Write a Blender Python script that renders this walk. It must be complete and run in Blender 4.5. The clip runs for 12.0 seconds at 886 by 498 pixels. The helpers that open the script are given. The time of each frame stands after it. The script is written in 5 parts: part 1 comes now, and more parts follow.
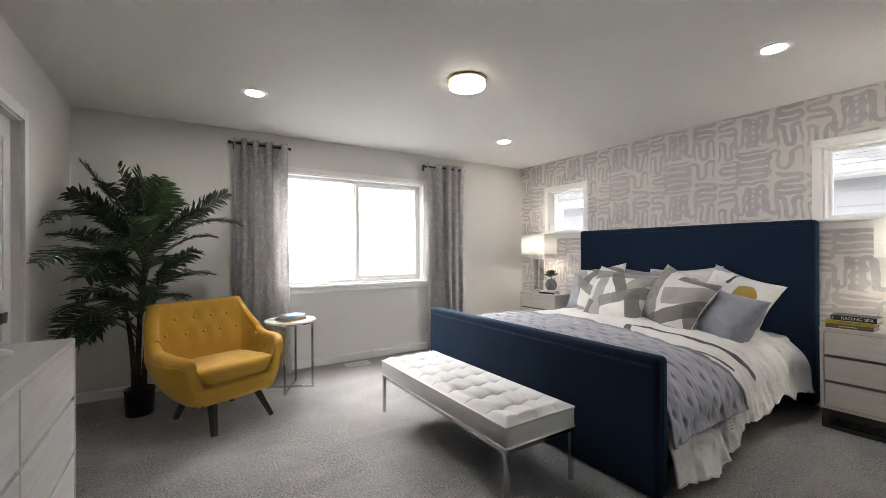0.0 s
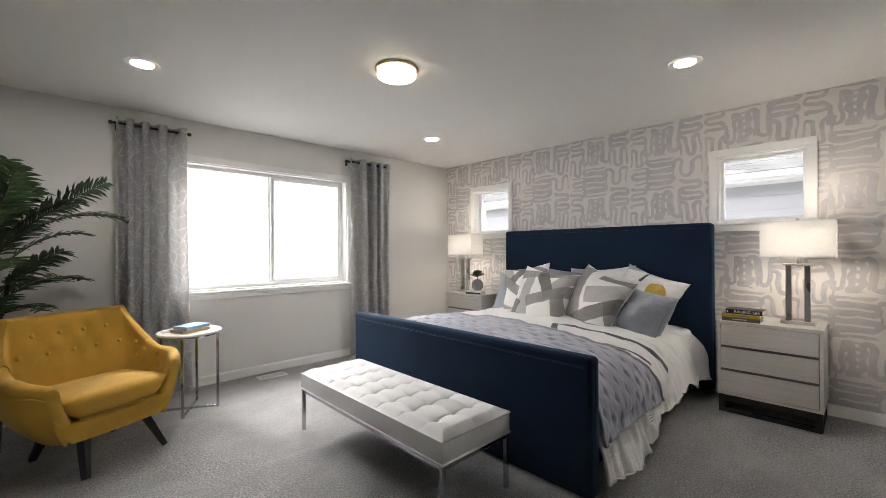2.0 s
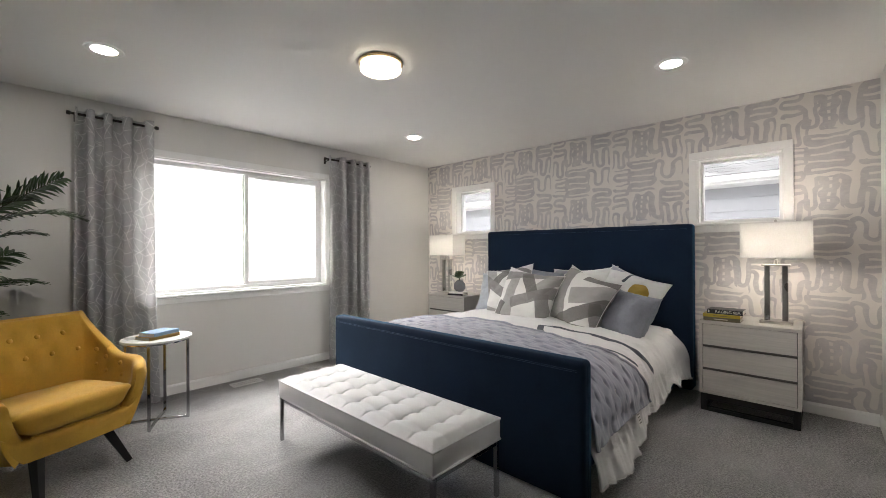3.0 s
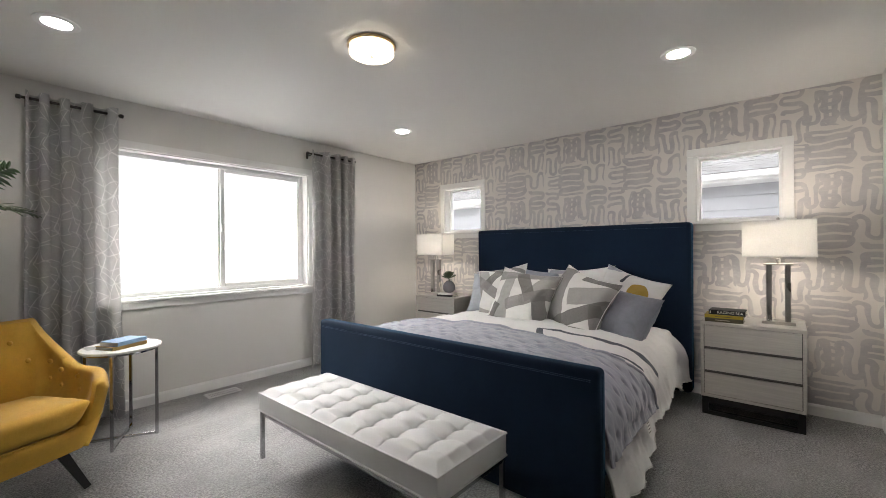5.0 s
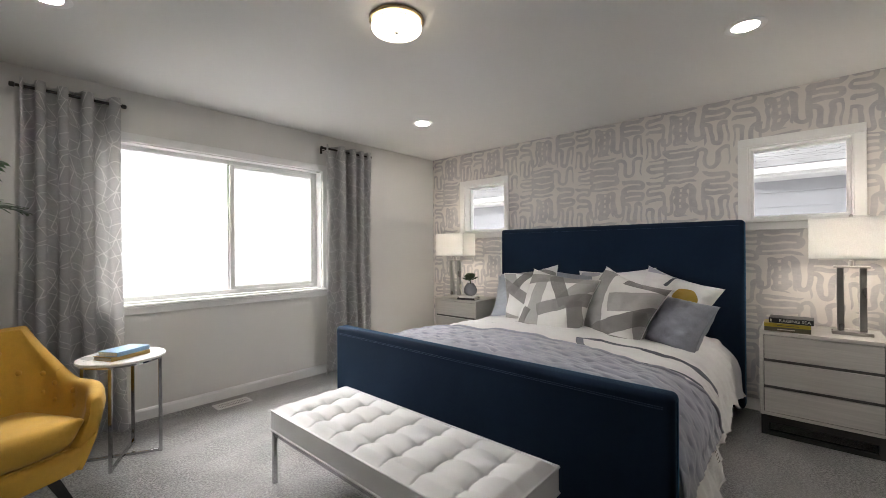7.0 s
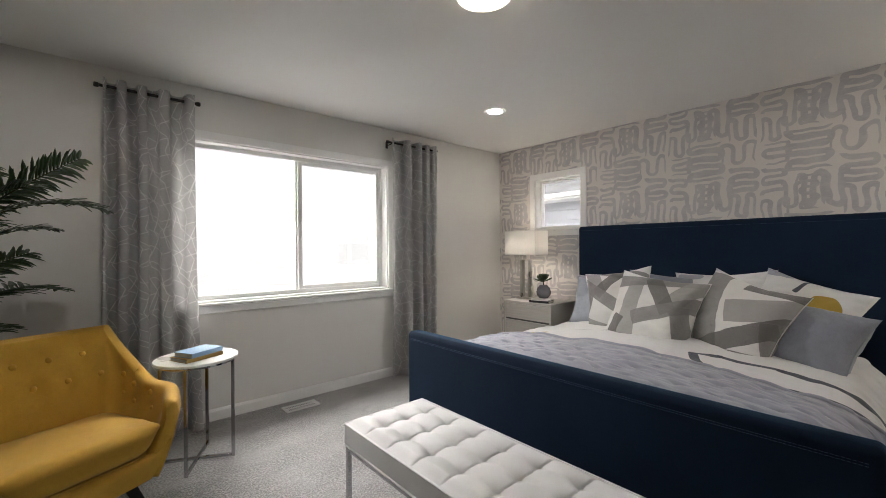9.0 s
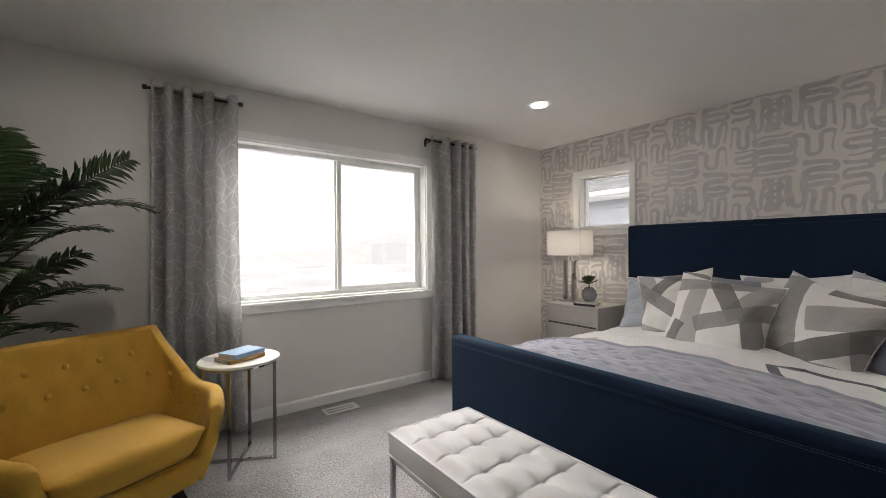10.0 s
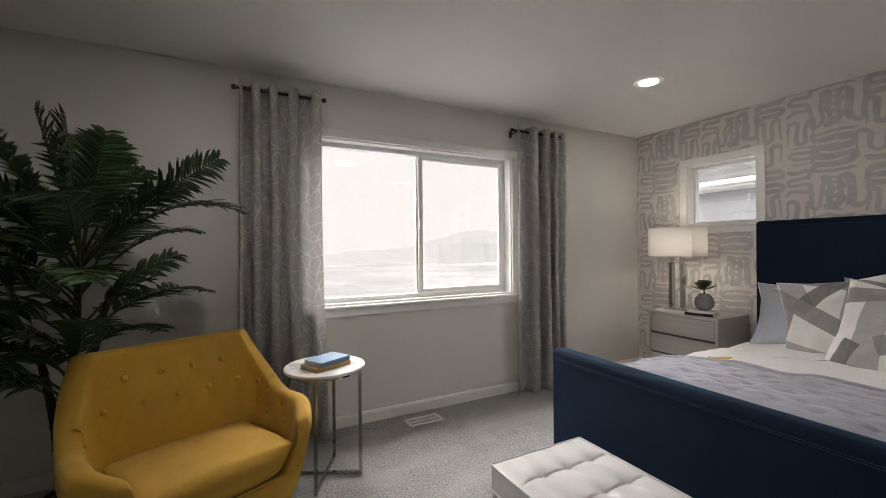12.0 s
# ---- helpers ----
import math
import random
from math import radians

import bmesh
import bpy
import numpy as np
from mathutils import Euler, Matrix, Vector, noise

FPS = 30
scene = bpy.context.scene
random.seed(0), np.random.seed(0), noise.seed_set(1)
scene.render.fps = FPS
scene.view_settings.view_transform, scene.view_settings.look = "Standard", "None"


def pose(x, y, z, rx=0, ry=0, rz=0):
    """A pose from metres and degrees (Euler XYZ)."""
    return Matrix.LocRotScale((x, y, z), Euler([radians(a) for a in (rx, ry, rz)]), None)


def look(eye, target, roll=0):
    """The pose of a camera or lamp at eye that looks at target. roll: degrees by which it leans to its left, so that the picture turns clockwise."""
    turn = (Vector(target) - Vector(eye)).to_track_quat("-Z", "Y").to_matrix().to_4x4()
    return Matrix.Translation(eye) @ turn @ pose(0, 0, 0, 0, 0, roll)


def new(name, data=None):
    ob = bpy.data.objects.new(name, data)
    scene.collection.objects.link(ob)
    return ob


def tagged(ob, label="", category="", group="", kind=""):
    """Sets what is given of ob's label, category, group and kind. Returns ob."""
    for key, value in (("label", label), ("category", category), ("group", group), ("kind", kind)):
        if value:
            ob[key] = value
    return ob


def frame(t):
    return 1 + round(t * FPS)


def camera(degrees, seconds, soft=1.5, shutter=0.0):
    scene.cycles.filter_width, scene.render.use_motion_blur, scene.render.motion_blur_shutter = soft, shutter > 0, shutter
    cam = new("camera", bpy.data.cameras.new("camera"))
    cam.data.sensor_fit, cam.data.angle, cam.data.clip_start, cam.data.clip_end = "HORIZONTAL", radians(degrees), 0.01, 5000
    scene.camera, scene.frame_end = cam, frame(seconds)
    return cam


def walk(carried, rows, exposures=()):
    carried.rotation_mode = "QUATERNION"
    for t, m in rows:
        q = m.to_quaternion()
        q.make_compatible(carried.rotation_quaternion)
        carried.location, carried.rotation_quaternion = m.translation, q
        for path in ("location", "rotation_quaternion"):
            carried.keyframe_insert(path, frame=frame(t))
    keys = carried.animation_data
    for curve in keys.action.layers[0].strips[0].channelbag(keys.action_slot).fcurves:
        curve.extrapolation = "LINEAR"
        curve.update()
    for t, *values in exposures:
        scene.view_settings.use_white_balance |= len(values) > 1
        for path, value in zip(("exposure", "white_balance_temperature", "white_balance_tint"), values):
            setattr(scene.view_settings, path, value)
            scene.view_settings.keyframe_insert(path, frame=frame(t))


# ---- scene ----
cam = camera(95.2, 12.0, 0.85)
PATH = [
    (0, (0.02, 0.017, 1.246), (1.102, 1.699, 1.251), -0.3),
    (0.5, (0.04, 0.053, 1.249), (1.215, 1.672, 1.254), -0.3),
    (1, (0.059, 0.091, 1.25), (1.315, 1.648, 1.254), -0.4),
    (1.5, (0.07, 0.134, 1.249), (1.395, 1.632, 1.252), -0.3),
    (2, (0.079, 0.18, 1.251), (1.462, 1.625, 1.253), -0.3),
    (2.5, (0.086, 0.231, 1.255), (1.514, 1.631, 1.258), -0.4),
    (3, (0.096, 0.281, 1.255), (1.559, 1.645, 1.258), -0.3),
    (5, (0.173, 0.476, 1.253), (1.697, 1.77, 1.254), -0.4),
    (5.5, (0.204, 0.54, 1.252), (1.731, 1.832, 1.253), -0.4),
    (6, (0.241, 0.607, 1.256), (1.764, 1.903, 1.257), -0.4),
    (6.5, (0.275, 0.683, 1.259), (1.79, 1.988, 1.258), -0.4),
    (7, (0.302, 0.75, 1.259), (1.795, 2.081, 1.26), -0.4),
    (9, (0.369, 1.068, 1.262), (1.681, 2.578, 1.257), -0.4),
    (9.5, (0.375, 1.144, 1.263), (1.629, 2.701, 1.259), -0.4),
    (10, (0.381, 1.213, 1.262), (1.573, 2.818, 1.26), -0.4),
    (10.5, (0.378, 1.288, 1.26), (1.509, 2.937, 1.256), -0.4),
    (11, (0.382, 1.364, 1.263), (1.445, 3.058, 1.259), -0.4),
    (11.5, (0.383, 1.447, 1.275), (1.377, 3.182, 1.267), -0.4),
    (12, (0.39, 1.533, 1.275), (1.308, 3.31, 1.271), -0.5),
]
EXPOSURES = ((0.0, 1.40, 6480, 11), (3.0, 1.22, 6500, 11), (6.5, 1.10, 6520, 11), (9.0, 0.82, 6600, 11), (10.5, 0.64, 6680, 12), (12.0, 0.47, 6740, 12))
walk(cam, [(t, look(eye, target, roll)) for t, eye, target, roll in PATH], EXPOSURES)

# strengths of the added sky lamps and of the place's lights
NORTH_WATTS, WEST_WATTS, SIDE_WATTS = 470.0, 35.0, 40.0
BULB_GLOW, DRUM_GLOW, CAN_GLOW = 16.0, 3.2, 106.0

# ---- world, sun and large lights ----
world = bpy.data.worlds.new("overcast_sky")
scene.world = world
world.use_nodes = True
wn, wl = world.node_tree.nodes, world.node_tree.links
sky = wn.new("ShaderNodeTexSky")
sky.sky_type = 'NISHITA'
sky.sun_disc = False
sky.sun_elevation, sky.sun_rotation = radians(48), radians(200)
sky.air_density, sky.dust_density, sky.ozone_density = 1.0, 6.0, 1.0
pale = wn.new("ShaderNodeHueSaturation")
pale.inputs["Saturation"].default_value = 0.12
wl.new(sky.outputs["Color"], pale.inputs["Color"])
wl.new(pale.outputs["Color"], wn["Background"].inputs["Color"])
wn["Background"].inputs["Strength"].default_value = 0.15

sun = new("sun", bpy.data.lights.new("sun", 'SUN'))
sun.data.energy, sun.data.angle, sun.data.color = 0.6, radians(25), (1.0, 0.97, 0.92)
sun.matrix_world = look((4, -9, 12), (2, 0, 0))


def sky_lamp(name, place, target, wide, high, watts):
    """An area lamp that stands in for sky light falling in through a window opening."""
    lamp = new(name, bpy.data.lights.new(name, 'AREA'))
    lamp.data.shape, lamp.data.size, lamp.data.size_y = 'RECTANGLE', wide, high
    lamp.data.energy, lamp.data.color = watts, (1.0, 0.985, 0.96)
    lamp.matrix_world = look(place, target)
    return lamp


# out-of-view lamps for the sky above the garden outside the wide window, and above the gap to the house next door
sky_lamp("sky_lamp", (1.73, 6.4, 3.75), (1.73, 3.4, 0.7), 3.4, 2.2, NORTH_WATTS)
# unseen lamp added beside the house, as open sky, to light the bed slantwise
sky_lamp("sky_lamp", (0.2, 6.3, 1.7), (1.9, 2.6, 0.8), 1.9, 2.4, WEST_WATTS)
sky_lamp("sky_lamp", (5.75, 2.2, 4.9), (4.2, 2.2, 1.6), 5.5, 1.0, SIDE_WATTS)

# ---- materials ----
class Nodes:
    """A small builder for node materials."""

    def __init__(self, name):
        self.mat = bpy.data.materials.new(name)
        self.mat.use_nodes = True
        self.tree = self.mat.node_tree
        self.bsdf = self.tree.nodes["Principled BSDF"]

    def put(self, socket, value):
        if isinstance(value, bpy.types.NodeSocket):
            self.tree.links.new(value, socket)
        elif isinstance(value, (tuple, list)) and len(value) == 3 and socket.type == 'RGBA':
            socket.default_value = (*value, 1.0)
        else:
            socket.default_value = value

    def math(self, op, a, b=0.0, c=0.0):
        n = self.tree.nodes.new("ShaderNodeMath")
        n.operation = op
        for s, v in zip(n.inputs, (a, b, c)):
            self.put(s, v)
        return n.outputs[0]

    def coords(self, kind="Object"):
        return self.tree.nodes.new("ShaderNodeTexCoord").outputs[kind]

    def mapped(self, vec, scale=(1, 1, 1), turn=(0, 0, 0), move=(0, 0, 0)):
        n = self.tree.nodes.new("ShaderNodeMapping")
        self.put(n.inputs["Vector"], vec)
        n.inputs["Scale"].default_value, n.inputs["Rotation"].default_value = scale, turn
        n.inputs["Location"].default_value = move
        return n.outputs[0]

    def split(self, vec):
        n = self.tree.nodes.new("ShaderNodeSeparateXYZ")
        self.put(n.inputs[0], vec)
        return n.outputs

    def noise(self, vec, scale, detail=3.0, rough=0.55, distort=0.0):
        n = self.tree.nodes.new("ShaderNodeTexNoise")
        self.put(n.inputs["Vector"], vec)
        n.inputs["Scale"].default_value, n.inputs["Detail"].default_value = scale, detail
        n.inputs["Roughness"].default_value, n.inputs["Distortion"].default_value = rough, distort
        return n.outputs[0]

    def voronoi(self, vec, scale, feature='F1', randomness=1.0):
        n = self.tree.nodes.new("ShaderNodeTexVoronoi")
        n.feature = feature
        self.put(n.inputs["Vector"], vec)
        n.inputs["Scale"].default_value, n.inputs["Randomness"].default_value = scale, randomness
        return n.outputs["Distance"]

    def ramp(self, value, lo, hi, a=0.0, b=1.0, smooth=True):
        n = self.tree.nodes.new("ShaderNodeMapRange")
        n.interpolation_type = 'SMOOTHSTEP' if smooth else 'LINEAR'
        for s, v in zip(n.inputs, (value, lo, hi, a, b)):
            self.put(s, v)
        return n.outputs[0]

    def mix(self, fac, a, b, kind='MIX'):
        n = self.tree.nodes.new("ShaderNodeMix")
        n.data_type, n.blend_type = 'RGBA', kind
        self.put(n.inputs[0], fac), self.put(n.inputs[6], a), self.put(n.inputs[7], b)
        return n.outputs[2]

    def bump(self, height, strength, distance, below=None):
        n = self.tree.nodes.new("ShaderNodeBump")
        n.inputs["Strength"].default_value, n.inputs["Distance"].default_value = strength, distance
        self.put(n.inputs["Height"], height)
        if below is not None:
            self.put(n.inputs["Normal"], below)
        return n.outputs[0]

    def done(self, color=None, rough=None, metal=None, normal=None, **more):
        for key, value in (("Base Color", color), ("Roughness", rough), ("Metallic", metal), ("Normal", normal)):
            if value is not None:
                self.put(self.bsdf.inputs[key], value)
        for key, value in more.items():
            self.put(self.bsdf.inputs[{"ior": "IOR", "specular_ior_level": "Specular IOR Level"}.get(key, key.replace("_", " ").title())], value)
        return self.mat


def shade(c, k):
    return tuple(min(1.0, v * k) for v in c)


def plain(name, color, rough=0.5, metal=0.0, grain=60.0, blotch=2.5, vary=0.08, relief=0.15, depth=0.002, **more):
    """Colour with fine grain and broad blotches, and a fine relief."""
    n = Nodes(name)
    v = n.coords()
    fine, broad = n.noise(v, grain, 4), n.noise(v, blotch, 3)
    c = n.mix(n.ramp(broad, 0.3, 0.7), shade(color, 1 - vary), shade(color, 1 + vary))
    c = n.mix(n.ramp(fine, 0.25, 0.75), c, n.mix(0.5, c, shade(color, 1 - 2 * vary)))
    r = n.ramp(broad, 0.2, 0.8, max(0.02, rough - 0.06), min(1.0, rough + 0.06))
    return n.done(c, r, metal, n.bump(fine, relief, depth), **more)


def cloth(name, color, pitch=900.0, vary=0.08, relief=0.35, sheen=0.3, rough=0.9, slub=0.1, tint=(1, 1, 1), gloss=0.5, nap=0.4):
    """Woven cloth: crossing threads, slubs and worn patches."""
    n = Nodes(name)
    v = n.coords()
    a = n.noise(n.mapped(v, (pitch * 0.06, pitch, pitch)), 1.0, 2)
    b = n.noise(n.mapped(v, (pitch, pitch * 0.06, pitch * 0.06)), 1.0, 2)
    weave = n.math('ADD', a, b)
    broad, mid = n.noise(v, 3.0, 3), n.noise(v, 40.0, 3)
    c = n.mix(n.ramp(broad, 0.3, 0.7), shade(color, 1 - vary), shade(color, 1 + vary))
    c = n.mix(n.math('MULTIPLY', n.ramp(weave, 0.75, 1.3), slub * 3), c, shade(color, 1.35))
    c = n.mix(n.math('MULTIPLY', n.ramp(mid, 0.45, 0.75), slub * 2), c, shade(color, 0.7))
    return n.done(c, rough, 0.0, n.bump(weave, relief, 0.0012), sheen_weight=sheen, sheen_roughness=nap, sheen_tint=tint, specular_ior_level=gloss)


def serpentine(n, s, v, cs, cv, length, pitch, rows, wide, high, upright=False):
    """How far a point lies from a winding brush stroke that repeats over the paper (metres)."""
    a = n.math('WRAP', n.math('SUBTRACT', s, cs), wide / 2, -wide / 2)
    b = n.math('WRAP', n.math('SUBTRACT', v, cv), high / 2, -high / 2)
    if upright:
        a, b = b, a
    mid = n.math('ABSOLUTE', n.math('SUBTRACT', n.math('FLOORED_MODULO', b, pitch), pitch / 2))
    off = n.math('MULTIPLY', n.math('GREATER_THAN', a, 0.0), pitch)
    near = n.math('ADD', n.math('MULTIPLY', n.math('ROUND', n.math('DIVIDE', n.math('SUBTRACT', b, off), 2 * pitch)), 2 * pitch), off)
    du = n.math('SUBTRACT', n.math('ABSOLUTE', a), length)
    dv = n.math('SUBTRACT', b, near)
    ring = n.math('ABSOLUTE', n.math('SUBTRACT', n.math('SQRT', n.math('ADD', n.math('MULTIPLY', du, du), n.math('MULTIPLY', dv, dv))), pitch / 2))
    past = n.math('GREATER_THAN', du, 0.0)
    d = n.math('ADD', n.math('MULTIPLY', past, ring), n.math('MULTIPLY', n.math('SUBTRACT', 1.0, past), mid))
    out = n.math('GREATER_THAN', n.math('ABSOLUTE', b), rows * pitch / 2)
    return n.math('ADD', d, out)


def wallpaper():
    """Pale paper with broad lilac-grey brush squiggles, a 0.65 by 0.61 m repeat."""
    n = Nodes("squiggle_wallpaper")
    v = n.tree.nodes.new("ShaderNodeNewGeometry").outputs["Position"]
    x, y, z = n.split(v)
    wob = n.split(n.tree.nodes.new("ShaderNodeTexNoise").outputs["Color"])
    for node in n.tree.nodes:
        if node.bl_idname == "ShaderNodeTexNoise":
            node.inputs["Scale"].default_value = 7.0
            node.inputs["Detail"].default_value = 1.0
            n.tree.links.new(n.mapped(v, (1, 1, 1)), node.inputs["Vector"])
    s = n.math('ADD', n.math('MULTIPLY', y, -1.0), n.math('MULTIPLY', n.math('SUBTRACT', wob[0], 0.5), 0.055))
    t = n.math('ADD', z, n.math('MULTIPLY', n.math('SUBTRACT', wob[1], 0.5), 0.05))
    W, H = 0.65, 0.61
    s0, t0 = -0.23, 1.045
    strokes = (
        # along, up, half length, pitch, rows, upright, half width
        (0.00, 0.01, 0.085, 0.052, 3, True, 0.0185),
        (0.00, 0.00, 0.022, 0.050, 5, False, 0.0140),
        (0.130, 0.01, 0.080, 0.074, 2, True, 0.0185),
        (-0.105, -0.02, 0.055, 0.060, 2, True, 0.0150),
        (-0.005, -0.305, 0.085, 0.060, 5, False, 0.0235),
        (0.255, 0.125, 0.060, 0.052, 4, False, 0.0190),
        (0.250, -0.075, 0.055, 0.058, 3, True, 0.0180),
        (0.225, -0.270, 0.040, 0.078, 3, True, 0.0160),
        (-0.205, 0.100, 0.040, 0.050, 4, False, 0.0150),
        (-0.195, -0.130, 0.055, 0.058, 3, True, 0.0160),
        (-0.190, -0.310, 0.040, 0.050, 3, False, 0.0150),
    )
    best = None
    for cs, cv, length, pitch, rows, upright, half in strokes:
        d = n.math('SUBTRACT', serpentine(n, s, t, s0 + cs, t0 + cv, length, pitch, rows, W, H, upright), half * 1.0)
        best = d if best is None else n.math('MINIMUM', best, d)
    bristle = n.noise(n.mapped(v, (30, 30, 110)), 1.0, 3)
    edge = n.math('ADD', best, n.math('MULTIPLY', n.math('SUBTRACT', bristle, 0.5), 0.006))
    ink = n.ramp(edge, 0.002, -0.004)
    wet = n.ramp(n.noise(v, 9.0, 3), 0.3, 0.72, 0.62, 1.0)
    ink = n.math('MULTIPLY', ink, n.math('MULTIPLY', wet, n.ramp(bristle, 0.2, 0.6, 0.75, 1.0)))
    ground = n.mix(n.noise(v, 3.0, 3), (0.71, 0.675, 0.64), (0.66, 0.625, 0.59))
    c = n.mix(ink, ground, (0.44, 0.425, 0.44))
    return n.done(c, 0.62, 0.0, n.bump(n.noise(v, 400.0, 2), 0.12, 0.001))


def wall_paint(name, color):
    n = Nodes(name)
    v = n.tree.nodes.new("ShaderNodeNewGeometry").outputs["Position"]
    peel, broad = n.noise(v, 160.0, 3), n.noise(v, 1.2, 3)
    c = n.mix(broad, shade(color, 0.97), shade(color, 1.02))
    return n.done(c, n.ramp(broad, 0.3, 0.7, 0.62, 0.72), 0.0, n.bump(peel, 0.18, 0.0016))


def carpet():
    """Cut-pile carpet, light grey, with trodden patches."""
    n = Nodes("grey_carpet")
    v = n.tree.nodes.new("ShaderNodeNewGeometry").outputs["Position"]
    tuft = n.voronoi(v, 170.0)
    curl, trod, broad = n.noise(v, 84.0, 5, 0.78), n.noise(v, 5.0, 4, 0.6, 0.6), n.noise(v, 1.1, 2)
    clump = n.noise(v, 30.0, 4, 0.7)
    c = n.mix(n.ramp(curl, 0.42, 0.60), (0.19, 0.18, 0.177), (0.61, 0.60, 0.59))
    c = n.mix(n.math('MULTIPLY', n.ramp(clump, 0.42, 0.66), 0.35), c, (0.25, 0.247, 0.243))
    c = n.mix(n.math('MULTIPLY', n.ramp(trod, 0.42, 0.68), 0.42), c, (0.27, 0.266, 0.262))
    c = n.mix(n.math('MULTIPLY', n.ramp(broad, 0.4, 0.65), 0.3), c, (0.55, 0.54, 0.53))
    brushed = n.noise(n.mapped(v, (1.7, 3.4, 1.0), (0, 0, 0.5)), 1.0, 4, 0.65, 0.5)
    c = n.mix(n.math('MULTIPLY', n.ramp(brushed, 0.44, 0.68), 0.34), c, (0.62, 0.61, 0.60))
    h = n.math('ADD', n.math('MULTIPLY', tuft, -0.7), curl)
    bump = n.bump(h, 1.0, 0.018, n.bump(trod, 0.4, 0.02))
    return n.done(c, 0.95, 0.0, bump, sheen_weight=0.2, sheen_roughness=0.6)


def grey_wood(name, color, along='X'):
    """Grey-washed oak with fine streaks along the boards."""
    n = Nodes(name)
    v = n.coords()
    sc = {'X': (2.0, 60, 60), 'Y': (60, 2.0, 60), 'Z': (60, 60, 2.0)}[along]
    streak = n.noise(n.mapped(v, sc), 1.0, 5, 0.65, 0.4)
    fine = n.noise(n.mapped(v, tuple(k * 5 for k in sc)), 1.0, 3)
    broad = n.noise(v, 3.0, 2)
    c = n.mix(n.ramp(streak, 0.32, 0.68), shade(color, 0.92), shade(color, 1.06))
    c = n.mix(n.math('MULTIPLY', n.ramp(fine, 0.52, 0.7), 0.3), c, shade(color, 0.76))
    c = n.mix(n.math('MULTIPLY', broad, 0.2), c, shade(color, 0.9))
    return n.done(c, 0.5, 0.0, n.bump(fine, 0.2, 0.001))


def curtain_cloth():
    """Grey cloth with an irregular web of thin pale straight lines."""
    n = Nodes("curtain_cloth")
    uv = n.coords("UV")
    u, v, _ = n.split(n.mapped(uv, (1.2, 1.2, 1.0)))

    def across(a, b):
        return n.math('ADD', n.math('MULTIPLY', u, a), n.math('MULTIPLY', v, b))

    # bent rows of straight strokes that cross into triangles and kites: direction, bend, spacing
    line = None
    for a, b, c, d, bend, step in ((0.10, 0.99, 7.4, 0.6, 0.055, 0.125), (0.98, 0.16, 0.9, 6.1, 0.075, 0.118), (0.80, 0.60, 4.9, -5.6, 0.055, 0.235), (0.74, -0.67, 3.7, 4.4, 0.060, 0.275)):
        zigzag = n.math('MULTIPLY', n.math('PINGPONG', across(c, d), 1.0), bend)
        away = n.math('MULTIPLY', n.math('PINGPONG', n.math('DIVIDE', n.math('ADD', across(a, b), zigzag), step), 0.5), step)
        stroke = n.ramp(away, 0.0017, 0.0033, 1.0, 0.0)
        line = stroke if line is None else n.math('MAXIMUM', line, stroke)
    weave = n.math('ADD', n.noise(n.mapped(uv, (900, 60, 1)), 1.0, 2), n.noise(n.mapped(uv, (60, 900, 1)), 1.0, 2))
    base = n.mix(n.ramp(weave, 0.7, 1.3), (0.50, 0.495, 0.49), (0.61, 0.605, 0.60))
    c = n.mix(n.math('MULTIPLY', line, 0.9), base, (0.86, 0.85, 0.83))
    mat = n.done(c, 0.85, 0.0, n.bump(weave, 0.3, 0.001), sheen_weight=0.2)
    sheer = n.tree.nodes.new("ShaderNodeBsdfTranslucent")
    n.put(sheer.inputs["Color"], c)
    both = n.tree.nodes.new("ShaderNodeMixShader")
    both.inputs[0].default_value = 0.52
    n.tree.links.new(n.bsdf.outputs[0], both.inputs[1])
    n.tree.links.new(sheer.outputs[0], both.inputs[2])
    n.tree.links.new(both.outputs[0], n.tree.nodes["Material Output"].inputs[0])
    return mat


def near_line(n, u, v, ax, ay, bx, by):
    """Distance from (u, v) to the straight stroke from a to b."""
    dx, dy = bx - ax, by - ay
    pu, pv = n.math('SUBTRACT', u, ax), n.math('SUBTRACT', v, ay)
    h = n.math('DIVIDE', n.math('ADD', n.math('MULTIPLY', pu, dx), n.math('MULTIPLY', pv, dy)), dx * dx + dy * dy)
    h = n.math('MINIMUM', n.math('MAXIMUM', h, 0.0), 1.0)
    eu = n.math('SUBTRACT', pu, n.math('MULTIPLY', h, dx))
    ev = n.math('SUBTRACT', pv, n.math('MULTIPLY', h, dy))
    return n.math('SQRT', n.math('ADD', n.math('MULTIPLY', eu, eu), n.math('MULTIPLY', ev, ev)))


